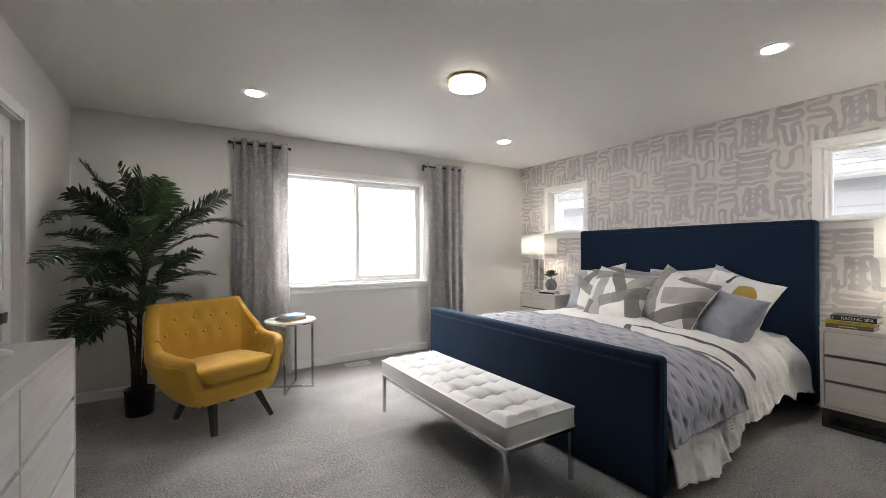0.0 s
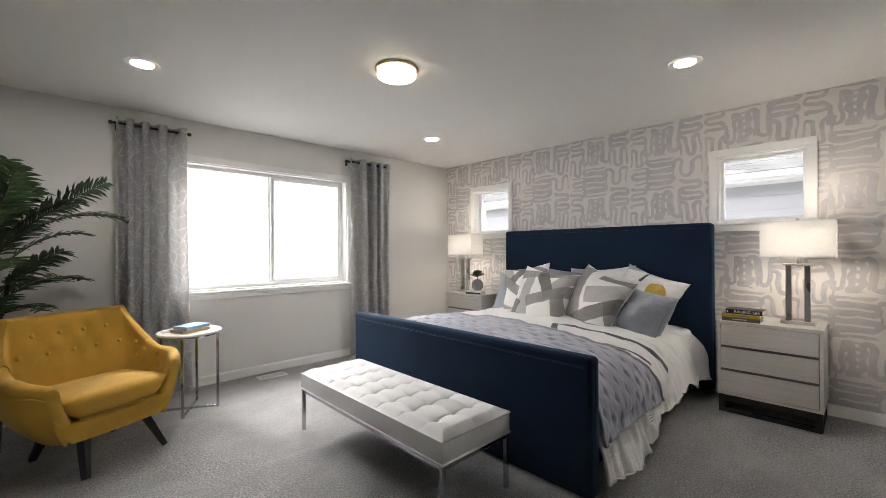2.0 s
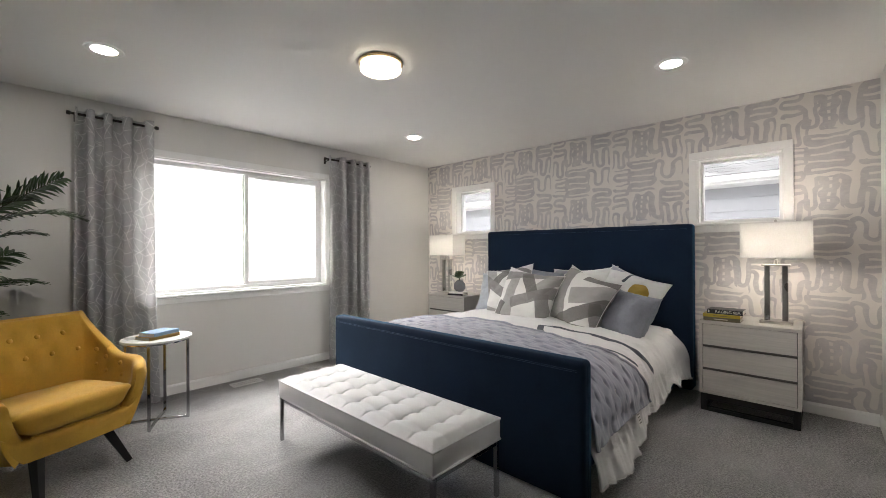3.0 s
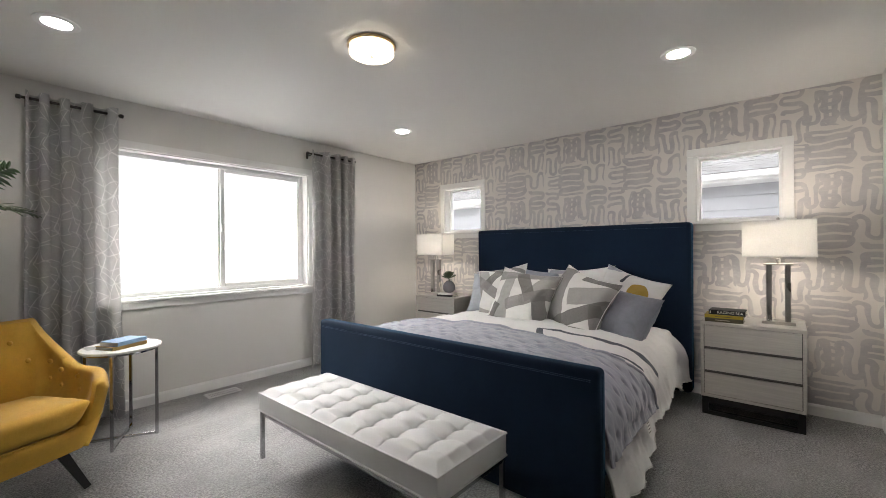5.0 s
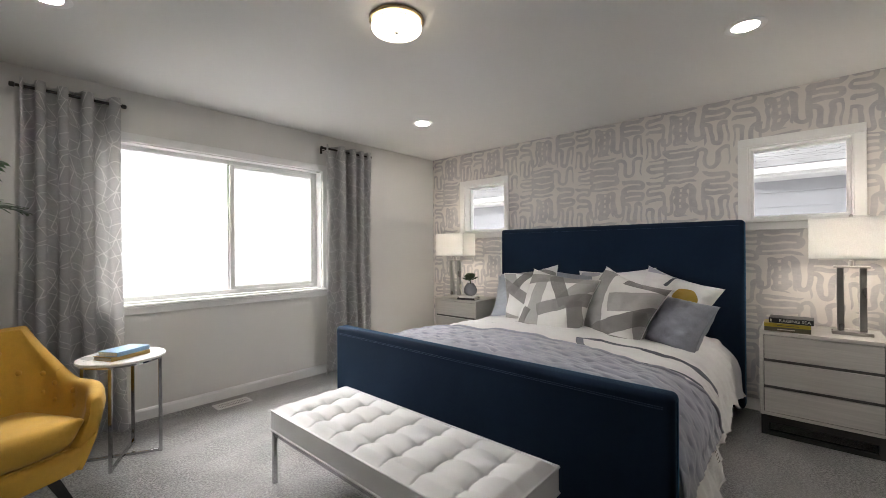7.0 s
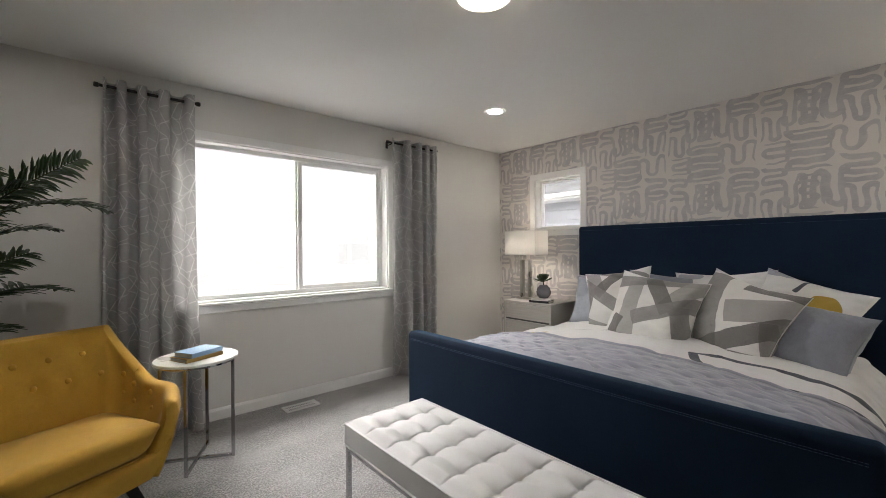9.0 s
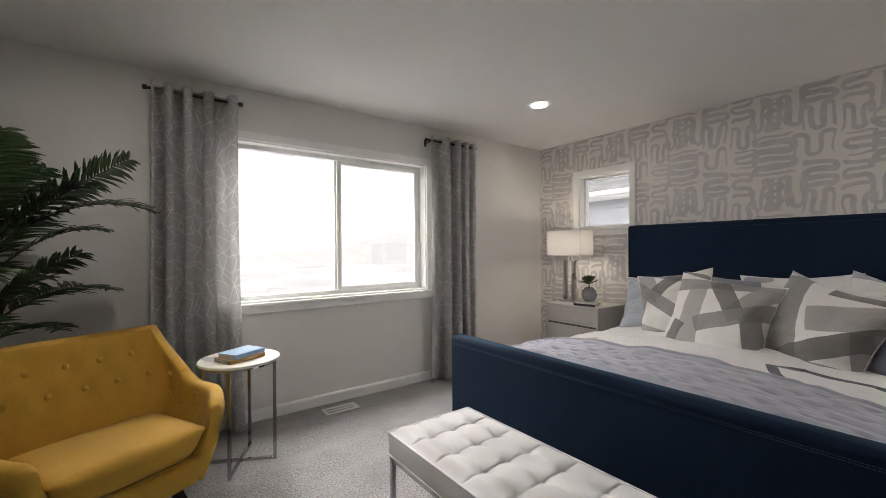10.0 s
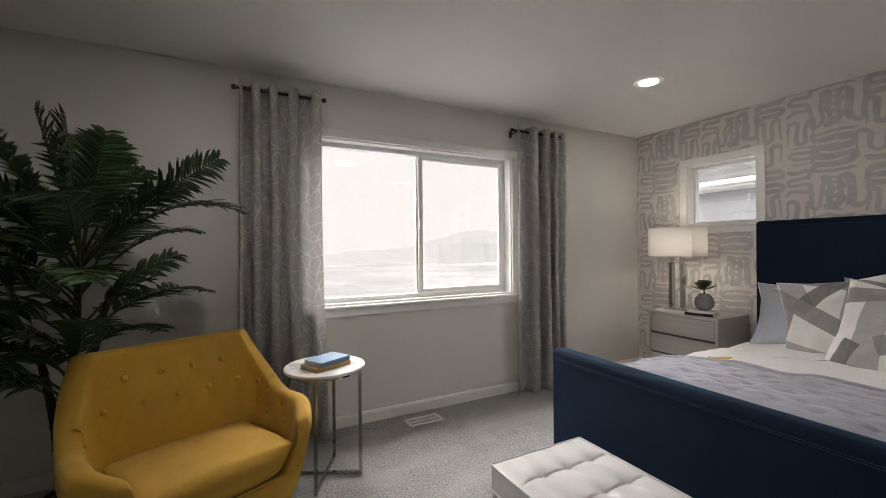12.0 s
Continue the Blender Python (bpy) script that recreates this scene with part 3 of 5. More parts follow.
def window(name, axis, at, lo, hi, z0, z1, label, slider):
    """A vinyl window set 0.1 m back in its opening, with painted casing, stool and apron on the room side.
    Built along its own x with the room towards -y, then turned to its wall."""
    w = thing(name, (0, 0, 0), 0, label, "window", "", "structure")
    w.matrix_basis = pose(lo, at, 0) if axis == 'x' else pose(at, hi, 0, 0, 0, -90)
    L = hi - lo
    c = 0.062
    part("casing", box(-c, 0.0, -0.018, 0.0, z0, z1, 0.003), trim_mat, w)
    part("casing", box(L, L + c, -0.018, 0.0, z0, z1, 0.003), trim_mat, w)
    part("head_casing", box(-c, L + c, -0.020, 0.0, z1, z1 + c, 0.003), trim_mat, w)
    part("sill", box(-c - 0.012, L + c + 0.012, -0.036, 0.0, z0 - 0.022, z0 - 0.001, 0.005, 3, into=box(0.001, L - 0.001, 0.0, 0.085, z0, z0 + 0.012)), trim_mat, w)
    part("apron", box(-c, L + c, -0.016, 0.0, z0 - 0.078, z0 - 0.024, 0.003), trim_mat, w)
    for a, b, p, q in ((0.0, 0.010, z0 + 0.012, z1), (L - 0.010, L, z0 + 0.012, z1), (0.010, L - 0.010, z1 - 0.010, z1)):
        part("jamb", box(a, b, 0.0, 0.085, p, q), trim_mat, w)
    f, y0, y1 = (0.034 if slider else 0.020), 0.085, 0.145
    a, b, p, q = 0.010, L - 0.010, z0 + 0.012, z1 - 0.010
    for n, v in (("frame_side", (a, a + f, p, q)), ("frame_side", (b - f, b, p, q)), ("frame_rail", (a + f, b - f, p, p + f)), ("frame_rail", (a + f, b - f, q - f, q))):
        part(n, box(v[0], v[1], y0, y1, v[2], v[3], 0.003), vinyl_mat, w)
    panes = [(a + f, b - f, y0 + 0.03)]
    if slider:
        m = L - 0.8425
        sash = 0.030
        part("meeting_stile", box(m - 0.028, m + 0.006, y0 + 0.028, y1 - 0.004, p + f, q - f, 0.003), vinyl_mat, w)
        s = part("sliding_sash", box(m - 0.014, m + 0.024, y0 + 0.004, y0 + 0.026, p + f - 0.008, q - f + 0.008, 0.003), vinyl_mat, w, "white vinyl sliding sash")
        part("stile", box(b - f - sash, b - f, y0 + 0.004, y0 + 0.026, p + f - 0.008, q - f + 0.008, 0.003), vinyl_mat, s)
        part("rail", box(m + 0.024, b - f - sash, y0 + 0.004, y0 + 0.026, p + f - 0.008, p + f + sash, 0.003), vinyl_mat, s)
        part("rail", box(m + 0.024, b - f - sash, y0 + 0.004, y0 + 0.026, q - f - sash, q - f + 0.008, 0.003), vinyl_mat, s)
        zl = (p + q) / 2
        part("latch", box(m - 0.010, m + 0.010, y0 - 0.010, y0 + 0.004, zl - 0.035, zl + 0.035, 0.004), vinyl_mat, s)
        panes = [(a + f, m - 0.028, y0 + 0.042), (m + 0.024, b - f - sash, y0 + 0.013)]
    for u0, u1, y in panes:
        g = part("pane", box(u0, u1, y, y + 0.004, p + f - 0.004, q - f + 0.004), pane_mat, w)
        g.visible_shadow = False
    return w


window("window_1", 'x', Y1, WIN[0], WIN[1], WIN[2], WIN[3], "wide white vinyl sliding window with painted casing", True)
window("window_2", 'y', X1, *EAST[1], "small square fixed window in white casing", False)
window("window_3", 'y', X1, *EAST[0], "small square fixed window in white casing", False)


def west_door():
    """A closed white door in the side wall, with casing and a lever handle."""
    d = thing("door_1", (X0, 0, 0), 0, "closed white painted door in a cased doorway", "door", "", "structure")
    y0, y1, z = DOOR[0], DOOR[1], DOOR[3]
    for a, b in ((y0 - 0.062, y0 + 0.008), (y1 - 0.008, y1 + 0.062)):
        part("casing", box(0.0, 0.017, a, b, 0.0, z + 0.062, 0.003), trim_mat, d)
    part("head_casing", box(0.0, 0.016, y0 + 0.008, y1 - 0.008, z - 0.008, z + 0.062, 0.003), trim_mat, d)
    for a, b in ((y0, y0 + 0.018), (y1 - 0.018, y1)):
        part("jamb", box(-WALL, 0.0, a, b, 0.0, z), trim_mat, d)
    part("head_jamb", box(-WALL, 0.0, y0 + 0.018, y1 - 0.018, z - 0.018, z), trim_mat, d)
    leaf = part("door_leaf", box(-0.075, -0.040, y0 + 0.021, y1 - 0.021, 0.012, z - 0.021, 0.002), trim_mat, d)
    for a, b in ((0.16, 0.88), (1.02, 1.88)):
        fr = bmesh.new()
        u0, u1 = y0 + 0.13, y1 - 0.13
        for q in ((u0, u1, a, a + 0.02), (u0, u1, b - 0.02, b), (u0, u0 + 0.02, a + 0.02, b - 0.02), (u1 - 0.02, u1, a + 0.02, b - 0.02)):
            box(-0.040, -0.032, *q, 0.003, 1, into=fr)
        part("panel_moulding", fr, trim_mat, leaf)
    h = part("door_handle", moved(lathe(((0.026, 0), (0.026, 0.008), (0.010, 0.012), (0.010, 0.045)), 20), pose(-0.040, y0 + 0.085, 0.98, 0, 90, 0)), nickel_mat, leaf, "brushed nickel lever", 40)
    part("lever", box(0.000, 0.012, y0 + 0.078, y0 + 0.19, 0.972, 0.988, 0.004), nickel_mat, h)


west_door()

# ---- bed ----
def rounded_panel(x0, x1, y0, y1, z0, z1, r, seg=5):
    return box(x0, x1, y0, y1, z0, z1, r, seg)


BED_Y = 2.19
TOP_Z = 0.60


def upholstered_bed():
    bed = thing("bed", (3.0, BED_Y, 0), 0, "king bed frame upholstered in navy fabric, tall headboard", "bed")
    o = lambda x: x - 3.0
    w = lambda y: y - BED_Y
    head = part("headboard", rounded_panel(o(4.085), o(4.225), w(1.085), w(3.26), 0.03, 1.468, 0.028), navy_mat, bed, "", 50)
    foot = part("footboard", rounded_panel(o(1.955), o(2.055), w(1.105), w(3.262), 0.012, 0.712, 0.026), navy_mat, bed, "", 50)
    for y in (w(1.20), w(3.12)):
        part("side_rail", rounded_panel(o(2.050), o(4.09), y, y + 0.06, 0.06, 0.30, 0.015, 3), navy_mat, bed, "", 50)
    # double row of stitching along the top of the footboard and the headboard
    for ob, x, y0, y1, z in ((foot, o(1.9542), w(1.14), w(3.23), 0.668), (foot, o(1.9542), w(1.14), w(3.23), 0.660), (head, o(4.0842), w(1.12), w(3.23), 1.425)):
        bm = bmesh.new()
        k = y0
        while k < y1:
            box(x - 0.0008, x + 0.0004, k, k + 0.008, z - 0.0007, z + 0.0007, into=bm)
            k += 0.0115
        tagged(part("stitching", bm, navy_thread_mat, ob), kind="stuff")
    tagged(part("piping", tube([(o(2.0), w(1.105) - 0.001, 0.03), (o(2.0), w(1.105) - 0.001, 0.685)], 0.002, 6), navy_mat, foot))
    part("slat_deck", box(o(2.06), o(4.08), w(1.19), w(3.18), 0.20, 0.24), black_mat, bed)
    return bed


upholstered_bed()

HALF, ROUND = 0.80, 0.27


def over_bed(x, b, lift=0.0, ruffle=0.0, flare=0.05):
    """The point b metres from the bed's middle line across the cloth (negative: the side by the walk), at x along the bed."""
    side, d = (-1 if b < 0 else 1), abs(b)
    crown = 0.07 * math.cos(min(1.0, d / HALF) * math.pi / 2) ** 0.8
    top = TOP_Z + lift + crown + 0.012 * noise.noise((x * 2.2, b * 2.2, 3.7)) + 0.006 * noise.noise((x * 7, b * 7, 1.1))
    top -= 0.05 * smoothstep(3.75, 4.1, x) + 0.03 * smoothstep(2.2, 2.06, x)
    r = ROUND + lift
    if d < HALF:
        y, z = d, top
    elif d < HALF + r * math.pi / 2:
        a = (d - HALF) / r
        y, z = HALF + r * math.sin(a), top - r * (1 - math.cos(a))
    else:
        drop = d - HALF - r * math.pi / 2
        wave = noise.noise((x * 4.6, 0.3, side * 2.0)) * 1.3 + noise.noise((x * 11, 1.3, side)) * 0.6
        y = HALF + r + flare * drop + ruffle * wave * smoothstep(0.0, 0.3, drop)
        z = top - r - drop
    return Vector((x, BED_Y + side * y, z))


part_mattress = tagged(part("mattress", box(2.06, 4.08, BED_Y - 0.97, BED_Y + 0.97, 0.241, 0.555, 0.05, 4), sheet_mat, None, "", 50), "white king mattress under the bedding", "mattress")


def duvet():
    def drop(x, b):
        """Shortens the cloth at an uneven hem, longest by the footboard."""
        hem = 1.485 + 0.045 * noise.noise((x * 2.6, 0.2, 5.0)) + 0.04 * noise.noise((x * 7.0, 3.2, 5.0)) - 0.105 * smoothstep(2.35, 2.85, x) - 0.025 * smoothstep(2.85, 3.5, x)
        return b * hem

    def place(i, j):
        x = 2.062 + i * 2.02
        b = drop(x, j * 2 - 1)
        p = over_bed(x, b, 0.0, 0.055, 0.22)
        fold = smoothstep(0.75, 1.15, abs(b))
        p.y -= 0.020 * fold * noise.noise((x * 15 + b * 4, b * 3.0, 4.0)) + 0.010 * fold * noise.noise((x * 34, b * 6.0, 9.0))
        p.z += 0.010 * noise.noise((x * 13, b * 5, 0.0)) * (1 + fold)
        gather = smoothstep(1.22, 1.52, abs(b))
        p.y += (0.026 * gather * noise.noise((x * 24, b * 1.5, 6.0))) * (-1 if b < 0 else 1)
        if p.z < 0.030:
            p.z = 0.030
        return p

    ob = part("duvet", sheet(150, 190, place, lambda i, j: (2.062 + i * 2.02, (j * 2 - 1) * 1.585)), duvet_mat, None, "", 80)
    thicken(ob, 0.012)
    for j in (0.0, 1.0):
        part("hem", tube([place(i / 120, j) + Vector((0, 0, 0.004)) for i in range(121)], 0.004, 6), sheet_mat, ob, "", 60)
    return tagged(ob, "white duvet printed with navy strokes, hanging in ruffles off the bed", "duvet")


duvet()


def quilt():
    """Stitched coverlet folded over the foot half of the bed."""
    ROW, STEP = 0.078, 0.135

    def stitch_at(x, b):
        """The nearest row of running stitches, and how far off the row and its nearest stitch lie."""
        row = round(x / ROW)
        dx = x - row * ROW + 0.010 * noise.noise((b * 3, row * 3.3, 1.0))
        t = b / STEP + 0.5 * (row % 2) + 0.2 * math.sin(row * 12.9)
        return row, dx, (t - round(t)) * STEP

    def place(i, j):
        b = -1.30 + j * 2.65
        x = 2.064 + i * (0.57 + 0.24 * smoothstep(-0.75, -1.35, b) + 0.04 * noise.noise((b * 1.5, 2.0, 0.0)))
        p = over_bed(x, b, 0.018, 0.016, 0.29)
        row, dx, db = stitch_at(x, b)
        valley = math.exp(-(dx / 0.011) ** 2)
        tuck = valley * math.exp(-(db / 0.022) ** 2)
        pucker = math.exp(-(dx * dx + 0.35 * db * db) / 0.0009) * noise.noise((x * 46, b * 17, row * 2.0))
        n = Vector((0, 0, 1)) if abs(b) < HALF + 0.1 else Vector((0, -1 if b < 0 else 1, 0.2)).normalized()
        soft = 0.009 * noise.noise((x * 15, b * 9, 3.0)) + 0.006 * noise.noise((x * 9, b * 9, 7.0)) + 0.004 * noise.noise((x * 34, b * 13, 2.0))
        return p + n * (0.015 - 0.002 * valley - 0.014 * tuck + 0.009 * pucker + soft)

    ob = part("quilt", sheet(170, 460, place, lambda i, j: (i * 0.8, j * 2.685)), quilt_mat, None, "", 80)
    thicken(ob, 0.014)
    q = tagged(ob, "lilac-grey stitched quilt laid over the foot of the bed", "quilt")
    thread = bmesh.new()
    for i in range(2, 168):
        for j in range(4, 640):
            p = place(i / 170, j / 644)
            b = -1.30 + j / 644 * 2.65
            row, dx, db = stitch_at(p.x, b)
            if abs(dx) < 0.0022 and abs(db) < 0.009:
                up = Vector((0, 0, 0.0015)) if abs(b) < HALF + 0.1 else Vector((0, -0.0015 if b < 0 else 0.0015, 0.0004))
                ahead = place(i / 170, (j + 1) / 644)
                join(thread, tube([p + up, ahead + up], 0.0016, 4))
    tagged(part("stitching", thread, sheet_mat, q, "white running stitches"), kind="stuff")
    # bound edge on the head side
    edge = [place(1.0, j / 140) + Vector((0.004, 0, 0.0)) for j in range(141)]
    part("binding", tube(edge, 0.011, 8), quilt_mat, q, "", 60)
    tag = sheet(4, 6, lambda i, j: over_bed(2.60 + i * 0.055, -1.30 - j * 0.09, 0.030, 0.016, 0.29))
    t = part("care_tag", tag, sheet_mat, q, "white care tag")
    thicken(t, 0.001)
    for k in range(5):
        bar = sheet(3, 1, lambda i, j: over_bed(2.608 + i * 0.038, -1.312 - k * 0.015 - j * 0.004, 0.0325, 0.016, 0.29))
        thicken(part("print_line", bar, gap_mat, t), 0.0005)


quilt()


def pillow(name, w, h, puff, material, label, at, yaw, lean, roll=0.0, flange=0.0):
    """A stuffed pillow that stands on its lower edge. Built upright in x (width) and z (height), facing -y."""
    def side(sign):
        def place(i, j):
            u, v = i * 2 - 1, j * 2 - 1
            pin = 1 - 0.13 * (1 - abs(v) ** 1.7) * abs(u) ** 3
            pin2 = 1 - 0.13 * (1 - abs(u) ** 1.7) * abs(v) ** 3
            body = (max(0.0, 1 - abs(u) ** 2.3) * max(0.0, 1 - abs(v) ** 2.3)) ** 0.52
            y = sign * puff * body + 0.022 * noise.noise((u * 1.8, v * 1.8, len(name) + w * 9 + at[1])) * (1 if body > 0 else 0.6)
            y += sign * (0.013 * noise.noise((u * 4 + at[0], v * 4, at[1] * 5)) + 0.006 * noise.noise((u * 11, v * 11, at[1] * 7))) * body ** 0.5
            # pulls that run in from the corners and the seam
            rim = max(abs(u), abs(v))
            y += sign * 0.007 * smoothstep(0.45, 0.9, rim) * body ** 0.3 * noise.noise((math.atan2(v, u) * 5.5, at[1] * 3, rim * 1.2))
            return Vector((u * w / 2 * pin, y, v * h / 2 * pin2))
        return place

    cloth_uv = lambda i, j: ((i - 0.5) * w, (j - 0.5) * h)
    bm = sheet(40, 40, side(-1), cloth_uv)
    back = sheet(40, 40, side(1), cloth_uv)
    bmesh.ops.reverse_faces(back, faces=back.faces[:])
    join(bm, back)
    bmesh.ops.remove_doubles(bm, verts=bm.verts[:], dist=0.0004)
    bmesh.ops.recalc_face_normals(bm, faces=bm.faces[:])
    ob = part(name, bm, material, None, "", 70)
    ob.matrix_basis = pose(*at, 0, 0, yaw) @ pose(0, 0, 0, -lean, 0, 0) @ pose(0, 0, 0, 0, roll, 0)
    # stitched seam round the edge
    rim = [(-1 + 2 * k / 14, -1) for k in range(14)] + [(1, -1 + 2 * k / 14) for k in range(14)] + [(1 - 2 * k / 14, 1) for k in range(14)] + [(-1, 1 - 2 * k / 14) for k in range(15)]
    f = side(0)
    frayed = name == "throw_pillow"
    part("seam", tube([f((u + 1) / 2, (v + 1) / 2) for u, v in rim], 0.0042 if frayed else 0.003, 6), sheet_mat if frayed else material, ob, "white seam" if frayed else "")
    return tagged(ob, label, "pillow", "pillows on the bed")


# yaw -90: the face looks down the bed towards the footboard
pillow("bed_pillow", 0.58, 0.46, 0.13, sham_mat, "white pillow sham with a mustard disc and navy dash", (3.84, 1.525, 0.825), -97, 24, 17)
pillow("bed_pillow", 0.66, 0.50, 0.10, sham_mat, "white pillow sham leaning on the headboard", (3.94, 1.98, 0.825), -90, 14, -4)
pillow("bed_pillow", 0.66, 0.48, 0.10, dusk_mat, "dusty lilac-blue pillow behind the cushions", (3.92, 2.38, 0.81), -90, 16, 3)
pillow("bed_pillow", 0.62, 0.46, 0.10, sham_mat, "white pillow at the far side of the headboard", (3.93, 2.86, 0.79), -86, 18, -4)
pillow("bed_pillow", 0.48, 0.44, 0.11, sky_blue_mat, "pale blue cotton pillow by the headboard", (3.72, 2.84, 0.765), -80, 20, 4)
pillow("throw_pillow", 0.53, 0.54, 0.135, turned_mat, "square cushion with crossing grey and white bands", (3.59, 2.61, 0.815), -84, 20, -10)
pillow("throw_pillow", 0.60, 0.58, 0.15, arch_mat, "square cushion with crossing grey and white bands", (3.31, 2.24, 0.785), -92, 24, 7)
pillow("throw_pillow", 0.56, 0.58, 0.15, cross_mat, "square cushion with crossing grey and white bands", (3.39, 1.775, 0.785), -104, 24, 16)
pillow("bed_pillow", 0.48, 0.45, 0.15, dusk_mat, "dusty lilac-blue linen cushion beside the sham", (3.48, 1.450, 0.710), -106, 30, 10)


# ---- bench ----
def tufted_bench():
    L, W = 1.43, 0.49
    b = thing("bench", (1.555, 2.192, 0), 90, "white tufted leather bench on a polished steel frame", "bench")
    z0, z1 = 0.288, 0.398

    COLS, ROWS = 8, 4
    cw, rw = L / COLS, W / ROWS

    def top(i, j):
        """Padding drawn down by rows of buttons, with a crease across the bench at each row."""
        s, t = (i - 0.5) * L, (j - 0.5) * W
        k = min(COLS - 1, max(1, round((s + L / 2) / cw)))
        r = min(ROWS - 1, max(1, round((t + W / 2) / rw)))
        dy = t + W / 2 - r * rw
        bow = 0.013 * math.sin(math.pi * (t + W / 2) / rw) ** 2
        dx = s + L / 2 - k * cw + bow
        d = math.hypot(s + L / 2 - k * cw, dy)
        dip = 0.020 * math.exp(-(d / 0.028) ** 1.1)
        crease = 0.0065 * math.exp(-(dx / 0.0045) ** 2) + 0.005 * math.exp(-(abs(dx) / 0.026) ** 1.3)
        row = 0.011 * math.exp(-(abs(dy) / 0.024) ** 1.4) * (0.72 + 0.28 * math.cos(2 * math.pi * (s + L / 2) / cw))
        edge = min(i * L, (1 - i) * L, j * W, (1 - j) * W)
        rise = 0.032 * smoothstep(0.0, 0.06, edge)
        soft = 0.0015 * noise.noise((s * 14, t * 14, 2.0))
        return Vector((s, t, z1 - 0.006 + rise + (soft - dip - crease - row) * smoothstep(0.0, 0.045, edge)))

    cushion = part("cushion", box(-L / 2, L / 2, -W / 2, W / 2, z0, z1 - 0.004, 0.006, 2), leather_mat, b, "", 50)
    part("tufted_top", sheet(330, 110, top), leather_mat, cushion, "", 80)
    for z in (z1 - 0.004, z0 + 0.004):
        part("welt", tube([(-L / 2, -W / 2, z), (L / 2, -W / 2, z), (L / 2, W / 2, z), (-L / 2, W / 2, z), (-L / 2, -W / 2, z)], 0.005, 8), leather_mat, cushion, "", 60)
    for k in range(1, COLS):
        for r in range(1, ROWS):
            spot = pose(-L / 2 + k * cw, -W / 2 + r * rw, top(k / COLS, r / ROWS).z + 0.002)
            part("button", moved(lathe(((0.0005, 0.004), (0.006, 0.003), (0.008, 0.0), (0.008, -0.003)), 10), spot), leather_mat, cushion, "", 60)
    t = 0.022
    for y in (-W / 2 + 0.004, W / 2 - 0.004 - t):
        part("frame_rail", box(-L / 2 + t + 0.004, L / 2 - t - 0.004, y, y + t, z0 - 0.024, z0 - 0.001, 0.002), chrome_mat, b)
    for x in (-L / 2 + 0.004, L / 2 - 0.004 - t):
        part("frame_rail", box(x, x + t, -W / 2 + t + 0.004, W / 2 - t - 0.004, z0 - 0.024, z0 - 0.001, 0.002), chrome_mat, b)
        for y in (-W / 2 + 0.004, W / 2 - 0.004 - t):
            part("leg", box(x, x + t, y, y + t, 0.0, z0 - 0.001, 0.002), chrome_mat, b)
    part("base_board", box(-L / 2 + 0.03, L / 2 - 0.03, -W / 2 + 0.03, W / 2 - 0.03, z0 - 0.018, z0 - 0.002), black_mat, b)
    return b


tufted_bench()


# ---- nightstands ----
def nightstand(at, label):
    """Built with its front towards -x, 0.6 wide (y), 0.46 deep (x)."""
    n = thing("nightstand", at, 0, label, "nightstand", "nightstands beside the bed")
    D, W, B, H = 0.46, 0.60, 0.135, 0.695
    p = 0.020
    for y in (0, W - p):
        part("side_panel", box(0, D, y, y + p, B, H - 0.024, 0.0015), oak_mat, n)
    part("top_panel", box(-0.002, D, -0.002, W + 0.002, H - 0.024, H, 0.002), oak_mat, n)
    part("bottom_panel", box(0, D, p, W - p, B, B + p, 0.0015), oak_mat, n)
    part("inside", box(0.020, D, p, W - p, B + p, H - 0.024), gap_mat, n)
    h = (H - 0.024 - B - p - 0.008 - 2 * 0.020) / 3
    for k in range(3):
        z = B + p + 0.004 + k * (h + 0.020)
        d = part("drawer_front", box(0.002, 0.019, p + 0.004, W - p - 0.004, z, z + h, 0.002), oak_mat, n)
        if k < 2:
            part("finger_rail", box(0.008, 0.0195, p + 0.004, W - p - 0.004, z + h + 0.002, z + h + 0.018), gap_mat, d)
    for y in (0.006, W - 0.046):
        part("plinth_leg", box(0.010, 0.050, y, y + 0.04, 0.0, B - 0.001, 0.002), black_mat, n)
        part("plinth_leg", box(D - 0.05, D - 0.01, y, y + 0.04, 0.0, B - 0.001, 0.002), black_mat, n)
        part("plinth_rail", box(0.050, D - 0.05, y, y + 0.04, B - 0.06, B - 0.001), black_mat, n)
        part("plinth_rail", box(0.050, D - 0.05, y, y + 0.04, 0.0, 0.028), black_mat, n)
    for z0, z1 in ((B - 0.05, B - 0.001), (0.0, 0.028)):
        part("plinth_rail", box(0.010, 0.050, 0.046, W - 0.046, z0, z1), black_mat, n)
        part("plinth_rail", box(D - 0.05, D - 0.01, 0.046, W - 0.046, z0, z1), black_mat, n)
    return n


STAND = 0.695
nightstand((3.768, 0.376, 0), "three-drawer grey-washed oak nightstand on a black plinth, with books on top")
nightstand((3.768, 3.372, 0), "three-drawer grey-washed oak nightstand by the corner, with a vase on top")


